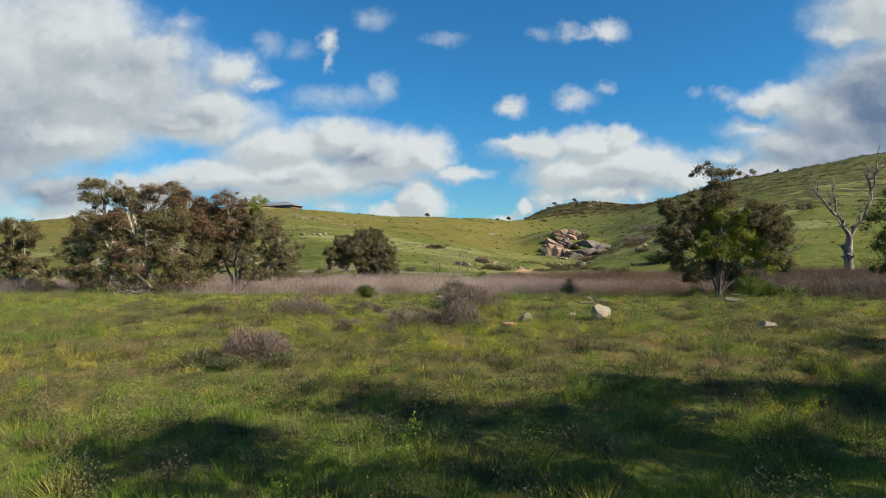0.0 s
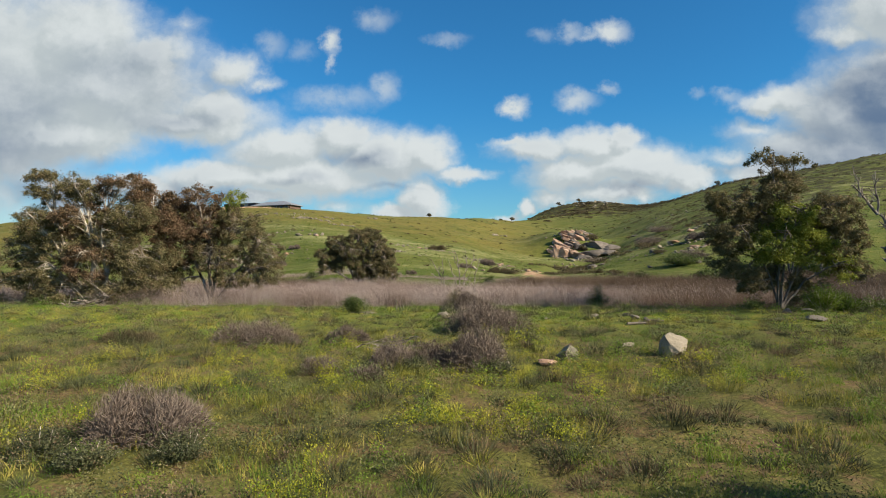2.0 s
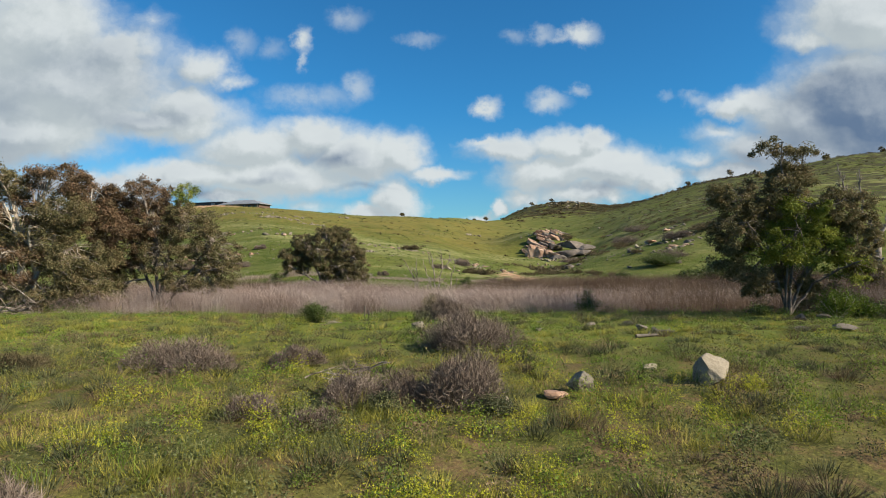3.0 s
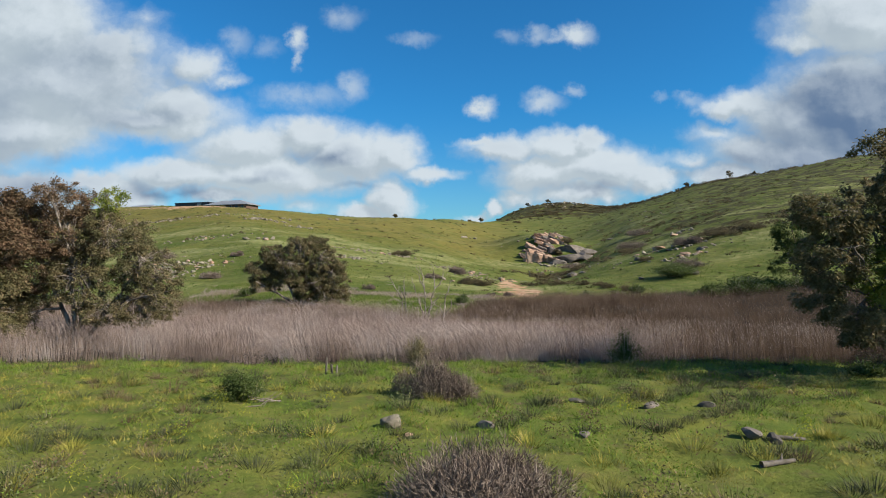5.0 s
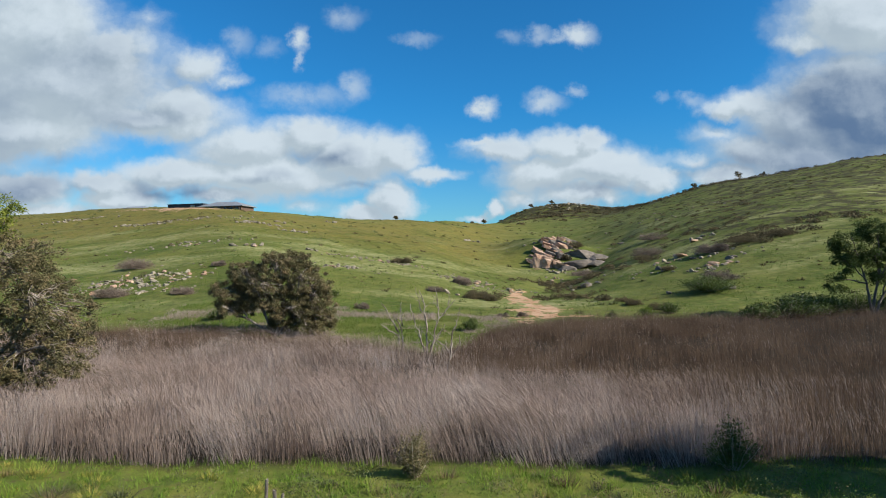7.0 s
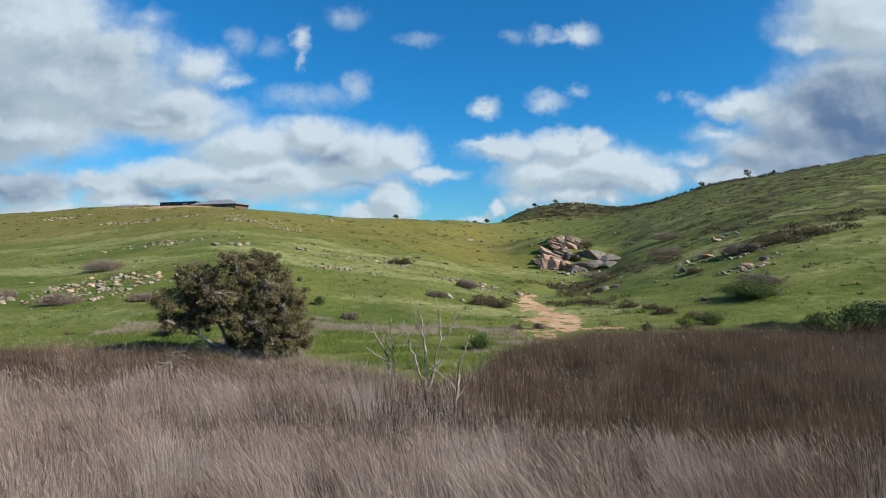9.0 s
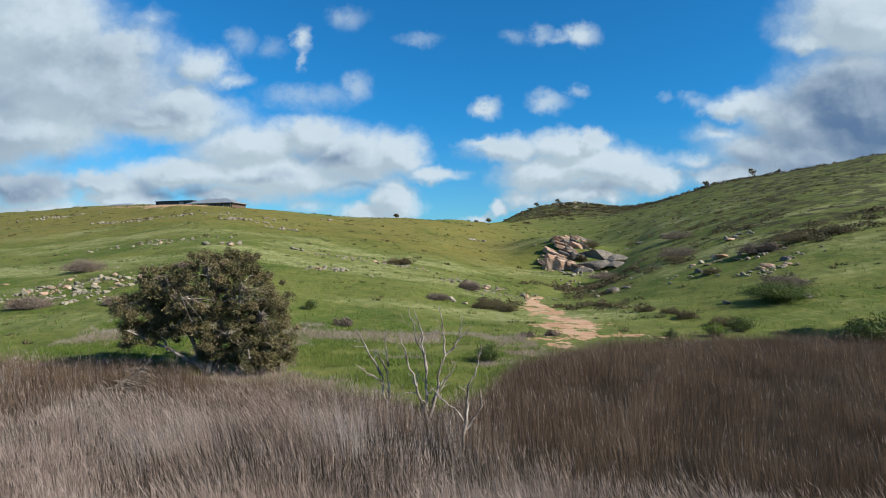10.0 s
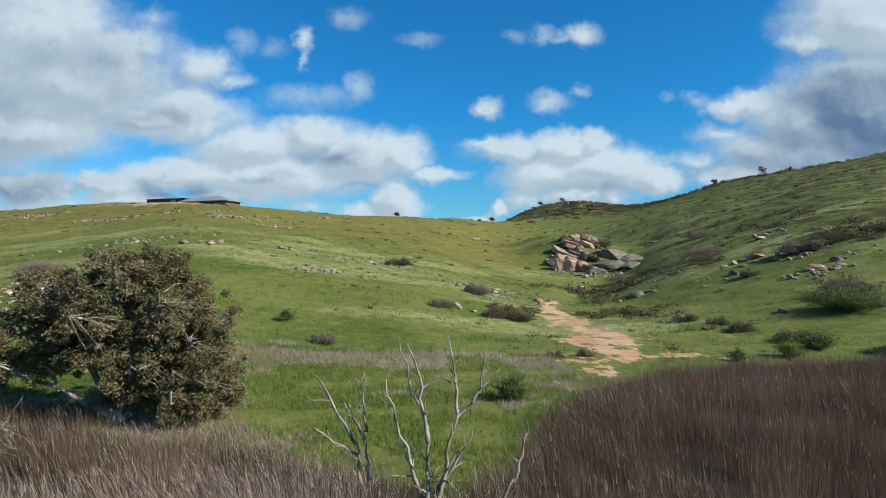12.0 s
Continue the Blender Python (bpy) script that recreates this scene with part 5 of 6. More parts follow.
for cx, cy, hx, hy, n_, big in PATCHES:
    for i in range(n_):
        x_, y_ = rs.gauss(cx, hx * 0.55), rs.gauss(cy, hy * 0.55)
        s_ = big * rs.uniform(0.4, 1.25)
        pool = PALE_STONES if rs.random() < 0.75 else PINK_STONES
        boulder(pool[i % 4], x_, y_, s_ * rs.uniform(0.9, 1.4), s_, s_ * rs.uniform(0.7, 1.0), rs.uniform(0, 360), "weathered pale stone lying on the grassy slope", HILLS, 0.4)


def stone_scatter():
    """The countless smaller and farther stones of the hills, in lines and patches."""
    s = Soup()
    bm = bmesh.new()
    bmesh.ops.create_icosphere(bm, subdivisions=1, radius=1.0)
    v0 = np.array([v.co[:] for v in bm.verts])
    f0 = np.array([[v.index for v in f.verts] for f in bm.faces])
    bm.free()
    rng = np.random.default_rng(12)
    for cx, cy, hx, hy, n_, big in ((-182, 383, 16, 7, 34, 0.8), (-123, 325, 14, 7, 44, 0.7), (-92, 321, 18, 6, 34, 0.6), (-65, 297, 8, 6, 36, 0.7), (-47, 283, 5, 5, 24, 0.65), (-58, 317, 4, 3, 12, 0.7), (-40, 353, 4, 2, 8, 0.8), (33, 385, 4, 2, 6, 1.2), (-54, 166, 14, 13, 130, 0.3), (-12, 217, 22, 4, 60, 0.35),
                                   (18, 200, 10, 9, 80, 0.35), (62, 190, 6, 4, 16, 0.45), (78, 196, 6, 4, 14, 0.55), (68, 176, 5, 3, 20, 0.45), (93, 234, 4, 3, 10, 0.8), (50, 215, 14, 14, 26, 0.4), (82, 184, 10, 4, 12, 0.4), (150, 400, 40, 40, 16, 0.8), (-16, 190, 10, 6, 30, 0.3), (190, 770, 40, 40, 40, 2.0), (-68, 229, 14, 5, 40, 0.45), (60, 295, 12, 16, 60, 0.7)):
        for _ in range(n_):
            x_, y_ = rng.normal(cx, hx * 0.6), rng.normal(cy, hy * 0.6)
            r = big * rng.uniform(0.4, 1.2)
            w = v0 * rng.uniform(0.65, 1.2, (len(v0), 1)) * np.array([1.3, 1.0, 0.75]) * r
            a = rng.uniform(0, 6.28)
            w = np.stack([w[:, 0] * math.cos(a) - w[:, 1] * math.sin(a), w[:, 0] * math.sin(a) + w[:, 1] * math.cos(a), w[:, 2]], 1)
            s.add(w + np.array([x_, y_, float(ground(x_, y_)) + r * 0.25]), f0)
    tagged(s.make("scattered_stones", M_STONE), "countless small pale stones strewn over the hills", "stones", kind="stuff")


stone_scatter()


def far_scrub():
    """Low dark scrub on the right hill, the knob and the ridge lines, too many and small to count."""
    rng = np.random.default_rng(13)
    s = Soup()
    spots = []
    gully = ((44, 236, 8, 6, 30, 3.4, 1.3), (41.4, 203, 6, 4, 22, 2.6, 1.1), (34.5, 175, 5, 3, 22, 2.4, 1.1), (15.5, 175, 4, 2.5, 16, 2.4, 1.3), (56.8, 224, 6, 3, 16, 3.0, 1.2), (64.5, 216, 7, 2.5, 18, 2.6, 1.0))
    slope = ((90.5, 207.5, 4, 1.5, 9, 2.6, 1.4), (96, 209, 4, 1.5, 9, 2.6, 1.2), (103, 216, 4, 1.5, 9, 2.6, 1.0), (90, 194, 3, 1.5, 8, 2.6, 1.4), (103, 247, 4, 2, 8, 2.6, 0.9), (102, 262, 3, 2, 6, 2.6, 1.0), (112, 300, 10, 10, 20, 3.0, 1.2), (140, 330, 30, 25, 34, 3.6, 1.2))
    for cx, cy, hx, hy, n_, w, h in gully + slope + ((48, 227, 10, 8, 40, 3.0, 1.0), (34, 172, 5, 6, 24, 2.4, 0.9), (62, 238, 9, 6, 24, 3.2, 1.2), (95, 202, 14, 7, 26, 4.0, 1.4), (125, 215, 18, 8, 30, 4.0, 1.4), (110, 260, 25, 18, 30, 3.6, 1.2), (178, 725, 75, 75, 170, 8.0, 1.5), (140, 690, 40, 40, 50, 7.0, 1.8), (235, 740, 40, 60, 40, 7.0, 1.6), (75, 300, 6, 12, 10, 3.0, 1.6), (66, 298, 4, 8, 8, 2.4, 1.4), (-54, 168, 12, 12, 16, 1.6, 0.7), (-68, 230, 12, 4, 10, 2.0, 0.8), (-123, 325, 14, 5, 10, 2.4, 0.9), (-65, 297, 8, 5, 8, 2.2, 0.9), (18, 200, 9, 8, 12, 1.8, 0.8), (200, 420, 60, 40, 50, 4.0, 1.0), (-120, 330, 20, 6, 12, 3.0, 1.0)):
        for _ in range(n_):
            spots.append((rng.normal(cx, hx * 0.6), rng.normal(cy, hy * 0.6), w * rng.uniform(0.5, 1.2), h * rng.uniform(0.6, 1.2)))
    for i in range(330):
        u = rng.uniform(0.33, 0.95)
        d = np.interp(u, (0.3, 0.36, 0.48, 0.65, 0.8, 1.3), (640, 640, 620, 560, 520, 470)) * rng.uniform(0.965, 1.03)
        spots.append((u * d, d + 60, rng.uniform(3, 8), rng.uniform(1.0, 3.4)))
    for x_, y_, w, h in spots:
        k = int(55 + 10 * w)
        a, e, r = rng.uniform(0, 6.28, k), np.arcsin(rng.uniform(0, 1, k)), rng.uniform(0.5, 1.0, k)
        c = np.stack([x_ + np.cos(a) * np.cos(e) * r * w / 2, y_ + np.sin(a) * np.cos(e) * r * w / 2, float(ground(x_, y_)) + np.sin(e) * r * h], 1)
        s.leaves(c, 0.12 * w, 0.09 * w, -0.1, rng)
    tagged(s.make("hill_scrub", M_SCRUB), "low dark scrub over the stony hill and ridge", "scrub", kind="stuff")


far_scrub()

# small trees on the skyline
for u, d, h, sd in ((0.485, 618, 7, 31), (0.565, 590, 10, 32), (0.61, 575, 5, 33), (0.235, 740, 6, 34), (0.20, 735, 6, 35), (0.12, 535, 5, 36), (0.10, 530, 4, 39), (-0.03, 402, 3, 37), (0.86, 505, 8, 38)):
    tx, ty = u * d, d + 60
    gum_tree(tx, ty, h, [(0, 0, h * 0.68, h * 0.42, h * 0.4, h * 0.26, 0), (h * 0.22, 0, h * 0.5, h * 0.3, h * 0.3, h * 0.22, 0)], [(0.1, 0, h * 0.4), (-0.3, 0, h * 0.4)], (M_SCRUB,), "small dark tree on the skyline", sd, 0.25, 1100, 0.8, clump=h * 0.16)


# ---- the house on the crest ----
M_ROOF, _n, _o = material("roof_sheet")
_v = _n.noise(place(_n), 0.4, 4.0)
surface(_n, _o, _n.mix(_n.span(_v, 0.3, 0.7), (0.18, 0.185, 0.20), (0.25, 0.26, 0.275)), 0.45, specular=0.5)
M_BRICK, _n, _o = material("brown_brick")
_v = _n.noise(place(_n), 1.5, 5.0)
surface(_n, _o, _n.mix(_n.span(_v, 0.3, 0.7), (0.085, 0.055, 0.042), (0.13, 0.085, 0.065)), 0.9)
M_SHED, _n, _o = material("dark_cladding")
_v = _n.noise(place(_n), 1.0, 4.0)
surface(_n, _o, _n.mix(_n.span(_v, 0.3, 0.7), (0.030, 0.034, 0.042), (0.05, 0.055, 0.065)), 0.6)
M_PANE, _n, _o = material("dark_glass")
surface(_n, _o, (0.02, 0.025, 0.03), 0.08, specular=0.5)


def box(parent, name, mat, x0, x1, y0, y1, z0, z1, label="", bevel=0.03):
    bm = bmesh.new()
    bmesh.ops.create_cube(bm, size=1.0)
    for v in bm.verts:
        v.co = Vector((x0 + (v.co.x + 0.5) * (x1 - x0), y0 + (v.co.y + 0.5) * (y1 - y0), z0 + (v.co.z + 0.5) * (z1 - z0)))
    bmesh.ops.bevel(bm, geom=list(bm.edges), offset=bevel, segments=1, affect="EDGES")
    return part(name, bm, mat, parent, label)


def hip_roof(parent, x0, x1, y0, y1, z, rise, run):
    bm = bmesh.new()
    ym = (y0 + y1) / 2
    lo = [bm.verts.new(c) for c in ((x0, y0, z), (x1, y0, z), (x1, y1, z), (x0, y1, z))]
    low = [bm.verts.new(c) for c in ((x0, y0, z - 0.25), (x1, y0, z - 0.25), (x1, y1, z - 0.25), (x0, y1, z - 0.25))]
    a, b = bm.verts.new((x0 + run, ym, z + rise)), bm.verts.new((x1 - run, ym, z + rise))
    for f in ((lo[0], lo[1], b, a), (lo[1], lo[2], b), (lo[2], lo[3], a, b), (lo[3], lo[0], a), tuple(reversed(low))):
        bm.faces.new(f)
    for i in range(4):
        j = (i + 1) % 4
        bm.faces.new((low[i], low[j], lo[j], lo[i]))
    bmesh.ops.recalc_face_normals(bm, faces=list(bm.faces))
    return part("roof", bm, M_ROOF, parent, "grey metal hipped roof")


HX, HY = -114.0, 427.0
HZ = 39.6
house = new("house")
house.matrix_world = pose(HX, HY, HZ, 0, 0, -22.6)
tagged(house, "long low brick house with grey hipped roof on the crest", "house")
box(house, "wall", M_BRICK, -19, 13, -6, 6, -4.5, 2.5)
hip_roof(house, -20, 14.5, -7.2, 7.2, 2.6, 3.2, 10)
for k in range(7):
    x_ = -17 + k * 4.3
    w_ = box(house, "window", M_SHED, x_, x_ + 2.0, -6.08, -5.9, 0.4, 2.0, "dark framed window")
    box(w_, "pane", M_PANE, x_ + 0.12, x_ + 1.88, -6.11, -6.0, 0.52, 1.88, bevel=0.01)
for k in range(7):
    box(house, "post", M_DEADWOOD, -18 + k * 5.1, -17.8 + k * 5.1, -7.1, -6.9, -1.0, 2.5)
shed = new("shed")
shed.matrix_world = pose(-145.0, 440.0, 41.7, 0, 0, -22.6)
tagged(shed, "long dark flat-roofed shed beside the house", "shed")
box(shed, "wall", M_SHED, -12, 16, -4, 4, -4.5, 2.6)
box(shed, "roof", M_SHED, -12.3, 16.3, -4.3, 4.3, 2.62, 2.9)
box(shed, "door", M_ROOF, 6, 9.5, -4.1, -3.95, -1.0, 2.1)
barn = new("barn")
barn.matrix_world = pose(-185, 462, 42.2, 0, 0, -15)
tagged(barn, "low grey-roofed barn half hidden behind the crest", "barn")
box(barn, "wall", M_BRICK, -8, 8, -4, 4, -5, 1.2)
hip_roof(barn, -8.8, 8.8, -4.8, 4.8, 1.3, 1.5, 3.5)

# ---- reeds and grasses ----
RNG = np.random.default_rng(77)


def scatter(n, x0, x1, y0, y1):
    return RNG.uniform(x0, x1, n), RNG.uniform(y0, y1, n)


def in_reeds(x, y, margin=0.0):
    return (y > reed_front(x) + margin) & (y < reed_back(x) - margin) & (x > -78) & (x < 100)


def sow_reeds():
    x, y = scatter(1750000, -78, 100, 54, 142)
    keep = in_reeds(x, y)
    near = np.interp(np.abs(x - 2), (0, 30, 50, 100), (1.0, 0.72, 0.4, 0.2)) * np.interp(y, (70, 100, 140), (1.0, 0.95, 0.9))
    clear = fbm(x / 9.0, y / 5.0, 61, 3)
    line = np.interp(x, (-10, 3, 20, 40), (95, 93.2, 88, 84)) + 2.5 * (fbm(x / 8, x * 0, 63, 2) - 0.5)
    gap = 1.25 * np.exp(-((y - line) / 1.25) ** 2) * sstep(3, 12, x)
    clump = vnoise(x / 2.3 + 0.2 * np.sin(y), y / 1.9, 64)
    gap2 = np.exp(-((y - 97 - 0.1 * x) / 1.2) ** 2) * (1 - sstep(-12, -4, x))
    keep &= RNG.uniform(0, 1, len(x)) < near * np.clip(1.15 - 0.7 * sstep(0.54, 0.68, clear) - 0.95 * gap - 0.8 * gap2, 0.03, 1) * (0.24 + 0.76 * sstep(0.22, 0.52, clump))
    x, y, line, clump = x[keep], y[keep], line[keep], clump[keep]
    n = len(x)
    patch = fbm(x / 12, y / 6, 65, 3)
    h = (1.35 + 0.9 * patch + 0.8 * (clump - 0.5) + RNG.normal(0, 0.30, n)) * (0.75 + 0.25 * sstep(0, 2.5, y - reed_front(x))) * (0.65 + 0.35 * sstep(0, 5, reed_back(x) - y))
    z = ground(x, y) - 0.02
    swirl = fbm(x / 5, y / 5, 67, 2)
    lx = (-0.25 - 1.5 * (swirl - 0.38)) * h * 0.5 + RNG.normal(0, 0.17, n)
    ly = (0.10 - 0.9 * (fbm(x / 6, y / 6, 69, 2) - 0.5)) * h * 0.5 + RNG.normal(0, 0.17, n)
    # stems lean out of the middle of each clump
    lx -= 1.3 * (vnoise((x + 0.3) / 2.3 + 0.2 * np.sin(y), y / 1.9, 64) - vnoise((x - 0.3) / 2.3 + 0.2 * np.sin(y), y / 1.9, 64))
    ly -= 1.3 * (vnoise(x / 2.3 + 0.2 * np.sin(y), (y + 0.3) / 1.9, 64) - vnoise(x / 2.3 + 0.2 * np.sin(y), (y - 0.3) / 1.9, 64))
    # brown reeds past the line; left back and right, dark colour paints tree shade
    dark = (sstep(-6, 12, x + 0.25 * (y - 90)) * sstep(-1, 1.5, y - line) + 0.95 * sstep(99, 106, y) * (1 - sstep(-8, 1, x)) + 0.85 * sstep(11, 26, x) + RNG.normal(0, 0.32, n)) > 0.5
    h = np.where(dark, h * 0.88, h)
    lx, ly = np.where(dark, lx * 0.45, lx), np.where(dark, ly * 0.5, ly)
    base = np.stack([x, y, z], 1)
    lean = np.stack([lx, ly], 1)
    for sel, name, mat, lab in ((~dark, "reed_bed", M_REED, "dense pale pinkish-brown dry reeds leaning in the wind"), (dark, "brown_shaded_reed_bed", M_REED_DARK, "dense brown dry reeds at the gully mouth, and reeds coloured dark for tree shade")):
        s = Soup()
        near_by = sel & (y < 102) & (np.abs(x) < 32) & (RNG.uniform(0, 1, n) < 0.25)
        s.blades(base[near_by], h[near_by], lean[near_by], RNG.uniform(0.006, 0.013, near_by.sum()), RNG, 0.3)
        away = sel & ~near_by
        s.blades(base[away], h[away], lean[away], RNG.uniform(0.006, 0.014, away.sum()), RNG)
        tagged(s.make(name, mat), lab, "reeds", kind="stuff")
    tip = base + np.concatenate([lean, h[:, None]], 1)
    pick = RNG.uniform(0, 1, n) < np.where(dark, 0.035, 0.55)
    s = Soup()
    k = pick.sum()
    low = tip[pick] - np.concatenate([lean[pick] * 0.25, RNG.uniform(0.15, 0.4, (k, 1))], 1) + RNG.normal(0, 0.03, (k, 3))
    s.blades(low, RNG.uniform(0.25, 0.5, k), lean[pick] * 0.4 + RNG.normal(0, 0.06, (k, 2)), RNG.uniform(0.010, 0.024, k), RNG)
    tagged(s.make("reed_plumes", M_PLUME), "pale feathery plumes on the reed tops", "reeds", kind="stuff")


def tufts(n_blades, x, y, spread, h0, h1, w, lean):
    n = len(x)
    bx = np.repeat(x, n_blades) + RNG.normal(0, spread, n * n_blades)
    by = np.repeat(y, n_blades) + RNG.normal(0, spread, n * n_blades)
    k = n * n_blades
    h = np.repeat(RNG.uniform(h0, h1, n), n_blades) * RNG.uniform(0.6, 1.15, k)
    base = np.stack([bx, by, ground(bx, by) - 0.02], 1)
    return base, h, RNG.normal(0, lean, (k, 2)) * h[:, None], RNG.uniform(0.6, 1.3, k) * w


def sow_meadow():
    for label_, n_, y0, y1, wide in (("near", 85000, 7, 40, 0.020), ("far", 85000, 40, 77, 0.027)):
        x, y = scatter(n_, -62, 66, y0, y1)
        keep = (np.abs(x) < 0.76 * y + 4) & (y < reed_front(x) + 0.5)
        keep &= fbm(x / 1.6, y / 1.6, 71, 4) + RNG.normal(0, 0.05, len(x)) < np.interp(y, (12, 20, 40, 50), (0.68, 0.535, 0.55, 0.66))
        x, y = x[keep], y[keep]
        lush = fbm(x / 11, y / 8, 73, 3) + 0.10 * sstep(42, 54, y) + 0.2 * sstep(58, 68, y) + 0.42 * (1 - sstep(17, 27, y))
        rich = lush + RNG.normal(0, 0.06, len(x)) > 0.61
        for sel, name, mat, h0, h1, lab in ((~rich, "meadow_grass", M_GRASS, 0.08, 0.34, "yellowish-green uneven meadow grass"), (rich, "lush_grass", M_LUSH, 0.14, 0.42, "bright green lush meadow grass")):
            s = Soup()
            base, h, lean, w = tufts(7 if wide < 0.021 else 4, x[sel], y[sel], 0.085, h0, h1, wide, 0.42)
            h = h * np.interp(base[:, 1], (34, 46, 56, 66), (1.0, 0.55, 0.6, 0.85))
            thick = 0.40 + 1.25 * sstep(0.36, 0.68, fbm(base[:, 0] / 1.3, base[:, 1] / 1.3, 72, 3))
            s.blades(base, h * thick, lean * thick[:, None], w, RNG)
            tagged(s.make(name, mat), lab, "grass", kind="stuff")
    # sparser, broader tufts over the rest of the meadow
    x, y = scatter(15000, -75, 80, -25, 77)
    keep = (np.abs(x) > 0.76 * y + 4) & (y < reed_front(x) + 0.5)
    x, y = x[keep], y[keep]
    s = Soup()
    s.blades(*tufts(4, x, y, 0.3, 0.12, 0.4, 0.09, 0.5), RNG)
    tagged(s.make("meadow_grass", M_GRASS), "yellowish-green uneven meadow grass", "grass", kind="stuff")
    # tall green grass and a dry strip behind the reeds
    x, y = scatter(26000, -34, 14, 101, 136)
    keep = ~in_reeds(x, y, 0.3) & (fbm(x / 5, y / 4, 75, 3) > 0.40)
    x, y = x[keep], y[keep]
    dry = np.exp(-((y - 131 - 0.1 * x) / 3.0) ** 2) * (x < 4) + np.exp(-(((x + 11) / 4) ** 2 + ((y - 113) / 4) ** 2)) + 1.3 * sstep(0.52, 0.66, fbm(x / 6, y / 3, 76, 3)) + RNG.normal(0, 0.15, len(x)) > 0.5
    for sel, name, mat, lab in ((~dry, "rank_grass", M_HILLGRASS, "tall rank green grass behind the reeds"), (dry, "dry_grass", M_PLUME, "pinkish dry grass strip on the lower slope")):
        s = Soup()
        s.blades(*tufts(5, x[sel], y[sel], 0.14, 0.22, 0.6, 0.03, 0.45), RNG)
        tagged(s.make(name, mat), lab, "grass", kind="stuff")


def dome_tufts(x, y, size, tall, k, w):
    """Dense rounded tufts: blades that fan out from each centre."""
    n = len(x)
    a, r = RNG.uniform(0, 2 * np.pi, n * k), RNG.uniform(0, 1, n * k) ** 0.5
    sz, tl = np.repeat(size, k), np.repeat(tall, k)
    bx, by = np.repeat(x, k) + np.cos(a) * r * sz * 0.45, np.repeat(y, k) + np.sin(a) * r * sz * 0.45
    h = tl * (1 - 0.5 * r ** 2) * RNG.uniform(0.6, 1.1, n * k)
    lean = np.stack([np.cos(a), np.sin(a)], 1) * (r * sz * 0.45)[:, None] + RNG.normal(0, 0.05, (n * k, 2))
    return np.stack([bx, by, ground(bx, by) - 0.02], 1), h, lean, RNG.uniform(0.6, 1.3, n * k) * w


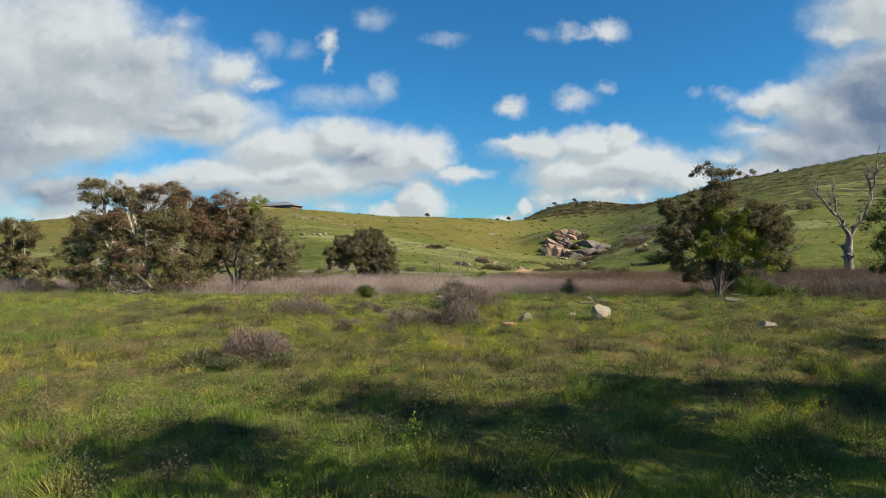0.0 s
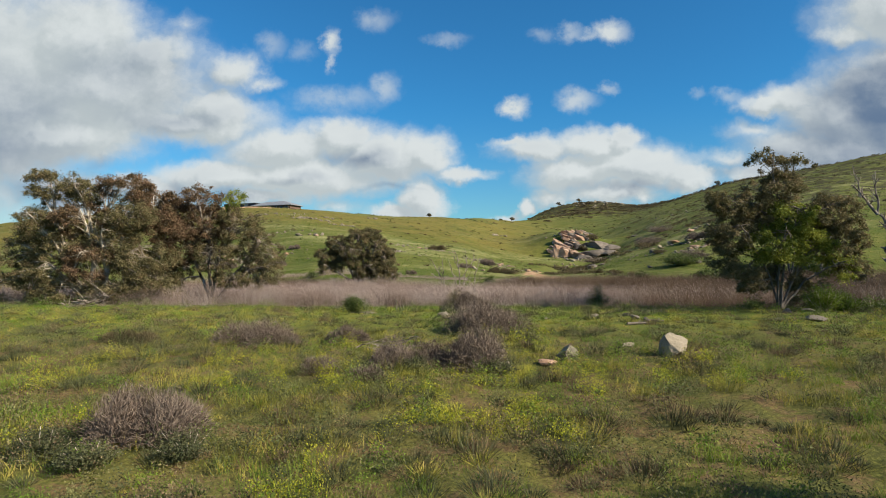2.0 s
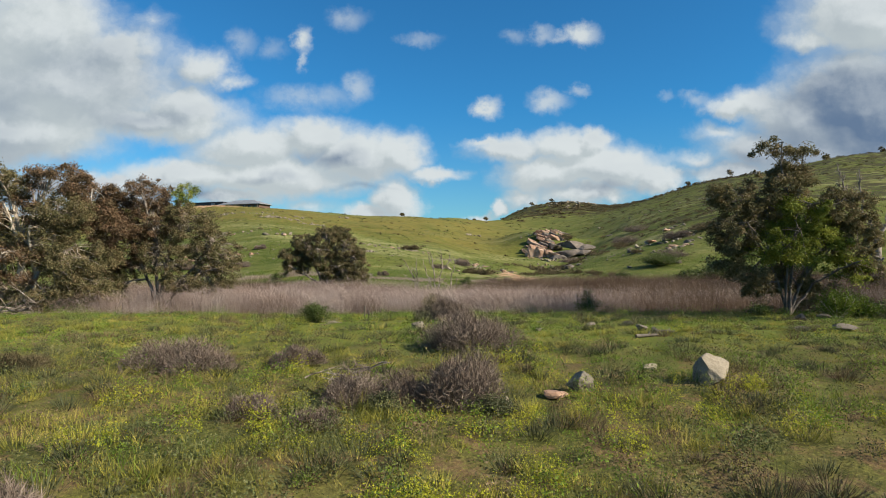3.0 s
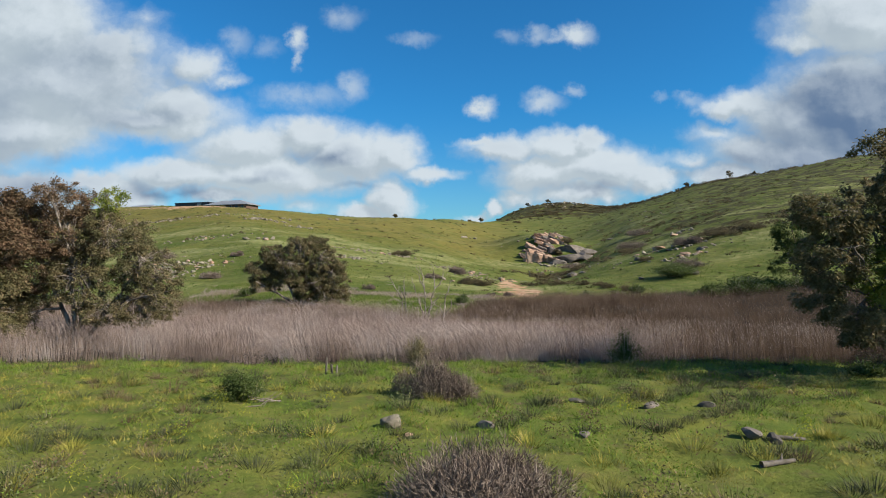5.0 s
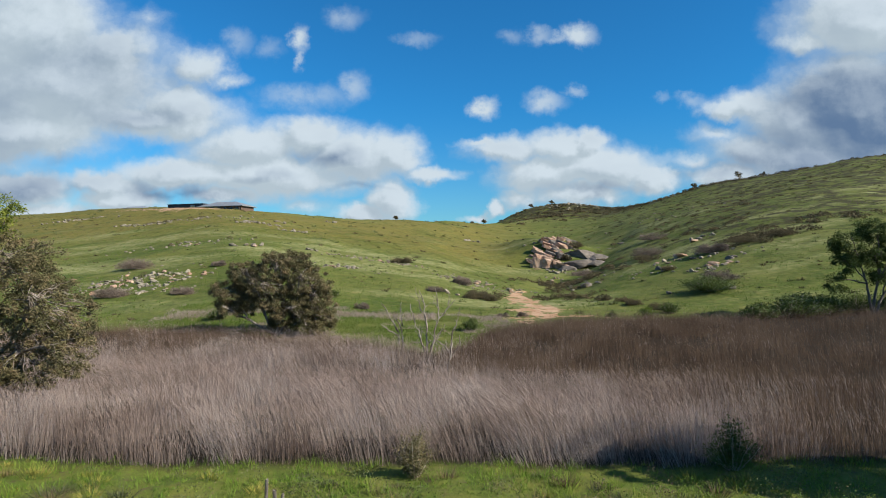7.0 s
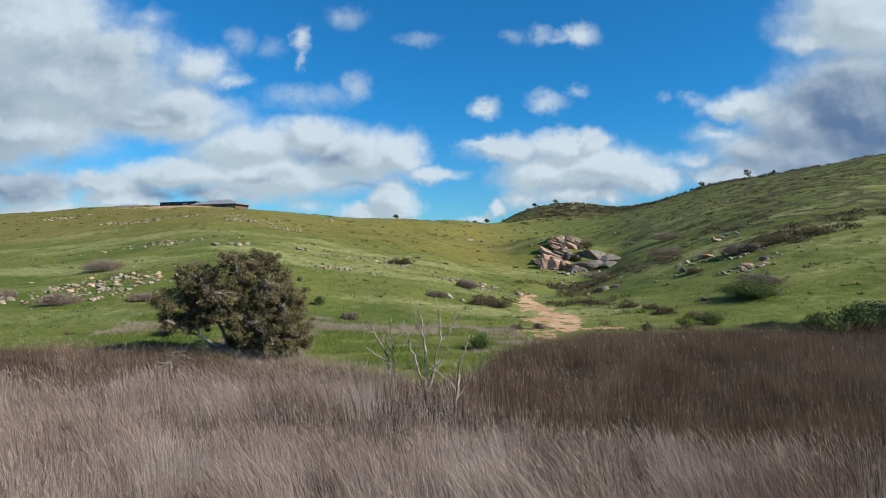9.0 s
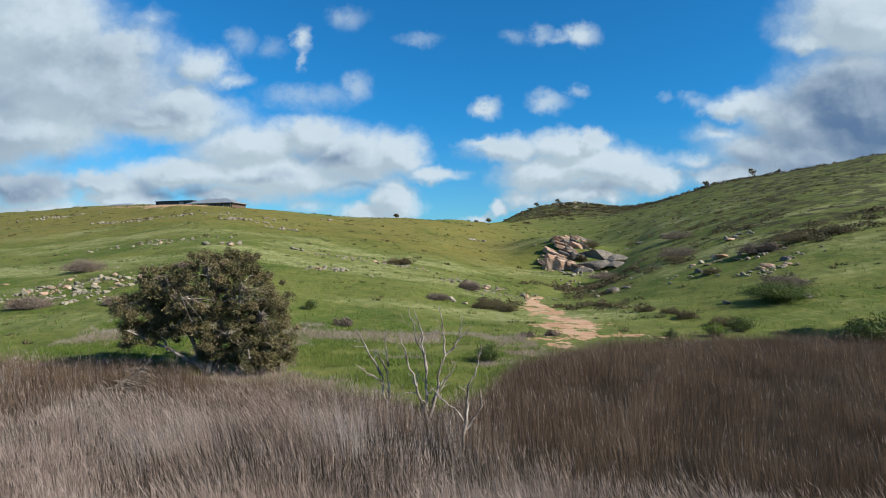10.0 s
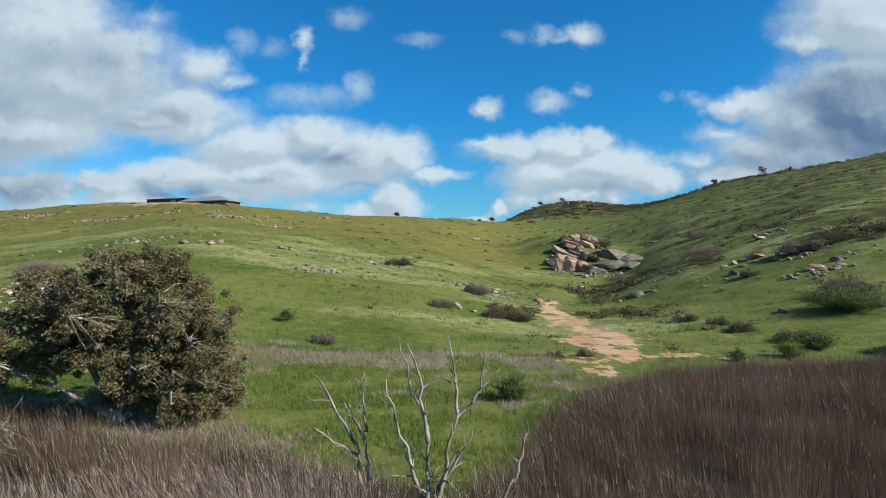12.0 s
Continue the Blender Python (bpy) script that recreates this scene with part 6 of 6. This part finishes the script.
def sow_herbs():
    def spots(n, seed, lo, scale):
        x, y = scatter(n, -60, 62, 7, 74)
        keep = (np.abs(x) < 0.76 * y + 3) & (y < reed_front(x) - 1) & (fbm(x / scale, y / scale, seed, 3) > lo) & (RNG.uniform(0, 1, n) < np.interp(y, (30, 48, 74), (1.0, 0.75, 0.6)))
        return x[keep], y[keep]

    def mounds(x, y, size, tall, k, fleck, mat, name, lab, cat):
        """Soft rounded mounds of many tiny leaves, finest beside the path."""
        s = Soup()
        for sel, kk, fine in ((y < 24, int(k * 1.8), 0.92), ((y >= 24) & (y < 38), k, 1.05), (y >= 38, k // 2, 1.3)):
            n = int(sel.sum())
            if not n:
                continue
            a, e, r = RNG.uniform(0, 2 * np.pi, n * kk), np.arcsin(RNG.uniform(0, 1, n * kk)), RNG.uniform(0.3, 1.0, n * kk) ** 0.6
            r = r * (1 + 0.22 * np.sin(3 * a + np.repeat(x[sel], kk) * 9) + RNG.normal(0, 0.06, n * kk))
            sz, tl = np.repeat(size[sel], kk) / 2, np.repeat(tall[sel], kk)
            cx, cy = np.repeat(x[sel], kk) + np.cos(a) * np.cos(e) * r * sz, np.repeat(y[sel], kk) + np.sin(a) * np.cos(e) * r * sz
            c = np.stack([cx, cy, ground(cx, cy) + np.sin(e) * r * tl], 1)
            s.flecks(c, fleck * fine * np.clip(np.repeat(size[sel], kk), 0.6, 1.1), RNG)
        tagged(s.make(name, mat), lab, cat, kind="stuff")

    # broad mounds that stand out of the grass and throw shade
    for n_, seed, lo, mat, name, lab in ((2400, 81, 0.42, M_HERB, "low_herbs", "rounded grey-green herb mounds in the meadow"), (1300, 83, 0.46, M_DRYTUFT, "dry_tufts", "brown dead tufts scattered in the meadow"), (1700, 87, 0.44, M_LUSH, "green_herbs", "fresh green herb mounds in the meadow")):
        x, y = spots(n_, seed, lo, 3.0)
        wide = RNG.uniform(0.5, 1.0, len(x)) ** 2 * 1.7 + 0.2
        mounds(x, y, wide, wide * RNG.uniform(0.42, 0.7, len(x)), 240, 0.056, mat, name, lab, "herbs")
    # the crowd of small bushy herbs on the bare soil beside the path
    for n_, seed, lo, mat, name, lab in ((2300, 181, 0.40, M_HERB, "bushy_herbs", "small bushy grey-green herbs on reddish soil"), (1700, 183, 0.42, M_TUSSOCK, "dark_herbs", "small dark green bushy herbs in the meadow"), (900, 187, 0.44, M_DRYTUFT, "dead_herbs", "small brown withered herbs in the meadow")):
        x, y = scatter(n_, -34, 34, 13, 43)
        keep = (np.abs(x) < 0.76 * y + 3) & (fbm(x / 2.6, y / 2.6, seed, 3) > lo)
        x, y = x[keep], y[keep]
        wide = RNG.uniform(0.5, 1.0, len(x)) ** 2 * 0.8 + 0.22
        mounds(x, y, wide, wide * RNG.uniform(0.55, 0.85, len(x)), 105, 0.055, mat, name, lab, "herbs")
    for n_, seed, lo, mat, name, lab in ((3400, 88, 0.42, M_TUSSOCK, "dark_tussocks", "dark grey-green grass tussocks in the meadow"), (1600, 89, 0.50, M_DRYTUFT, "straw_tussocks", "straw-brown grass tussocks in the meadow"), (1600, 90, 0.48, M_GRASS, "meadow_tussocks", "yellow-green grass tussocks in the meadow")):
        x, y = spots(n_, seed, lo, 3.2)
        wide = RNG.uniform(0.45, 1.3, len(x))
        s = Soup()
        s.blades(*dome_tufts(x, y, wide, wide * RNG.uniform(0.4, 0.65, len(x)), 105, 0.022), RNG)
        tagged(s.make(name, mat), lab, "tussocks", kind="stuff")
    x, y = spots(5000, 85, 0.57, 4.0)
    keep = RNG.uniform(0, 1, len(x)) < np.interp(y, (14, 20, 40, 48, 60), (0.05, 1.0, 0.8, 0.2, 0.05))
    x, y = x[keep], y[keep]
    size, tall = RNG.uniform(0.5, 1.3, len(x)), RNG.uniform(0.4, 0.75, len(x))
    mounds(x, y, size * 0.9, tall, 260, 0.050, M_YGREEN, "mustard_leaves", "yellow-green leafy weeds in the meadow", "weeds")
    s = Soup()
    k = 34
    c = np.repeat(np.stack([x, y], 1), k, 0) + RNG.normal(0, 1, (len(x) * k, 2)) * np.repeat(size, k)[:, None] * 0.26
    top = np.repeat(tall, k) * RNG.uniform(0.75, 1.15, len(x) * k)
    s.flecks(np.concatenate([c, (ground(c[:, 0], c[:, 1]) + top)[:, None]], 1), 0.028, RNG)
    tagged(s.make("yellow_flowers", M_MUSTARD), "small yellow blossoms of meadow weeds", "flowers", kind="stuff")


def sow_hill():
    x, y = scatter(80000, -150, 190, 98, 330)
    u = np.abs(x) / np.maximum(y - 20, 1)
    wash = np.exp(-((x - wash_line(y)) / 5.0) ** 2) * (y > 118) * (y < 225)
    keep = (u < 0.95) & ~in_reeds(x, y, -0.5) & (RNG.uniform(0, 1, len(x)) < np.interp(y, (98, 160, 330), (1.0, 0.8, 0.35))) & (wash < 0.45) & (fbm(x / 6, y / 6, 91, 3) < 0.62)
    x, y = x[keep], y[keep]
    s = Soup()
    s.blades(*tufts(3, x, y, 0.25, 0.15, 0.45, 0.10, 0.4), RNG)
    tagged(s.make("hill_grass", M_HILLGRASS), "green grass tufts on the hillside", "grass", kind="stuff")


def sow_hill_tufts():
    """Dark tussocks and small shrubs that speckle the hills."""
    x, y = scatter(15000, -330, 480, 112, 640)
    u = x / np.maximum(y - 40, 1)
    keep = (u > -0.85) & (u < 0.95) & ~in_reeds(x, y, -1) & (fbm(x / 14, y / 14, 95, 4) + 0.10 * sstep(0.2, 0.35, u) > 0.50) & (RNG.uniform(0, 1, len(x)) < np.interp(y, (112, 250, 640), (0.9, 0.6, 0.35)))
    wash = np.exp(-((x - wash_line(y)) / 4.0) ** 2) * (y > 125) * (y < 225)
    keep &= wash < 0.5
    x, y = x[keep], y[keep]
    size = RNG.uniform(0.35, 1.0, len(x)) ** 1.5 * np.interp(y, (112, 300, 640), (1.3, 2.2, 4.0))
    pick = RNG.uniform(0, 1, len(x)) < 0.72
    for sel, name, mat, lab in ((pick, "hill_tussocks", M_HERB, "dull green tussocks dotted over the hillside"), (~pick, "hill_shrublets", M_SCRUB, "small dark brown shrublets dotted over the hillside")):
        s = Soup()
        base, h, lean, w = dome_tufts(x[sel], y[sel], size[sel], size[sel] * RNG.uniform(0.3, 0.6, sel.sum()), 24, 0.0)
        s.blades(base, h, lean, np.repeat(size[sel], 24) * 0.12, RNG)
        tagged(s.make(name, mat), lab, "tussocks", kind="stuff")


sow_reeds()
sow_hill_tufts()
sow_meadow()
sow_herbs()
sow_hill()
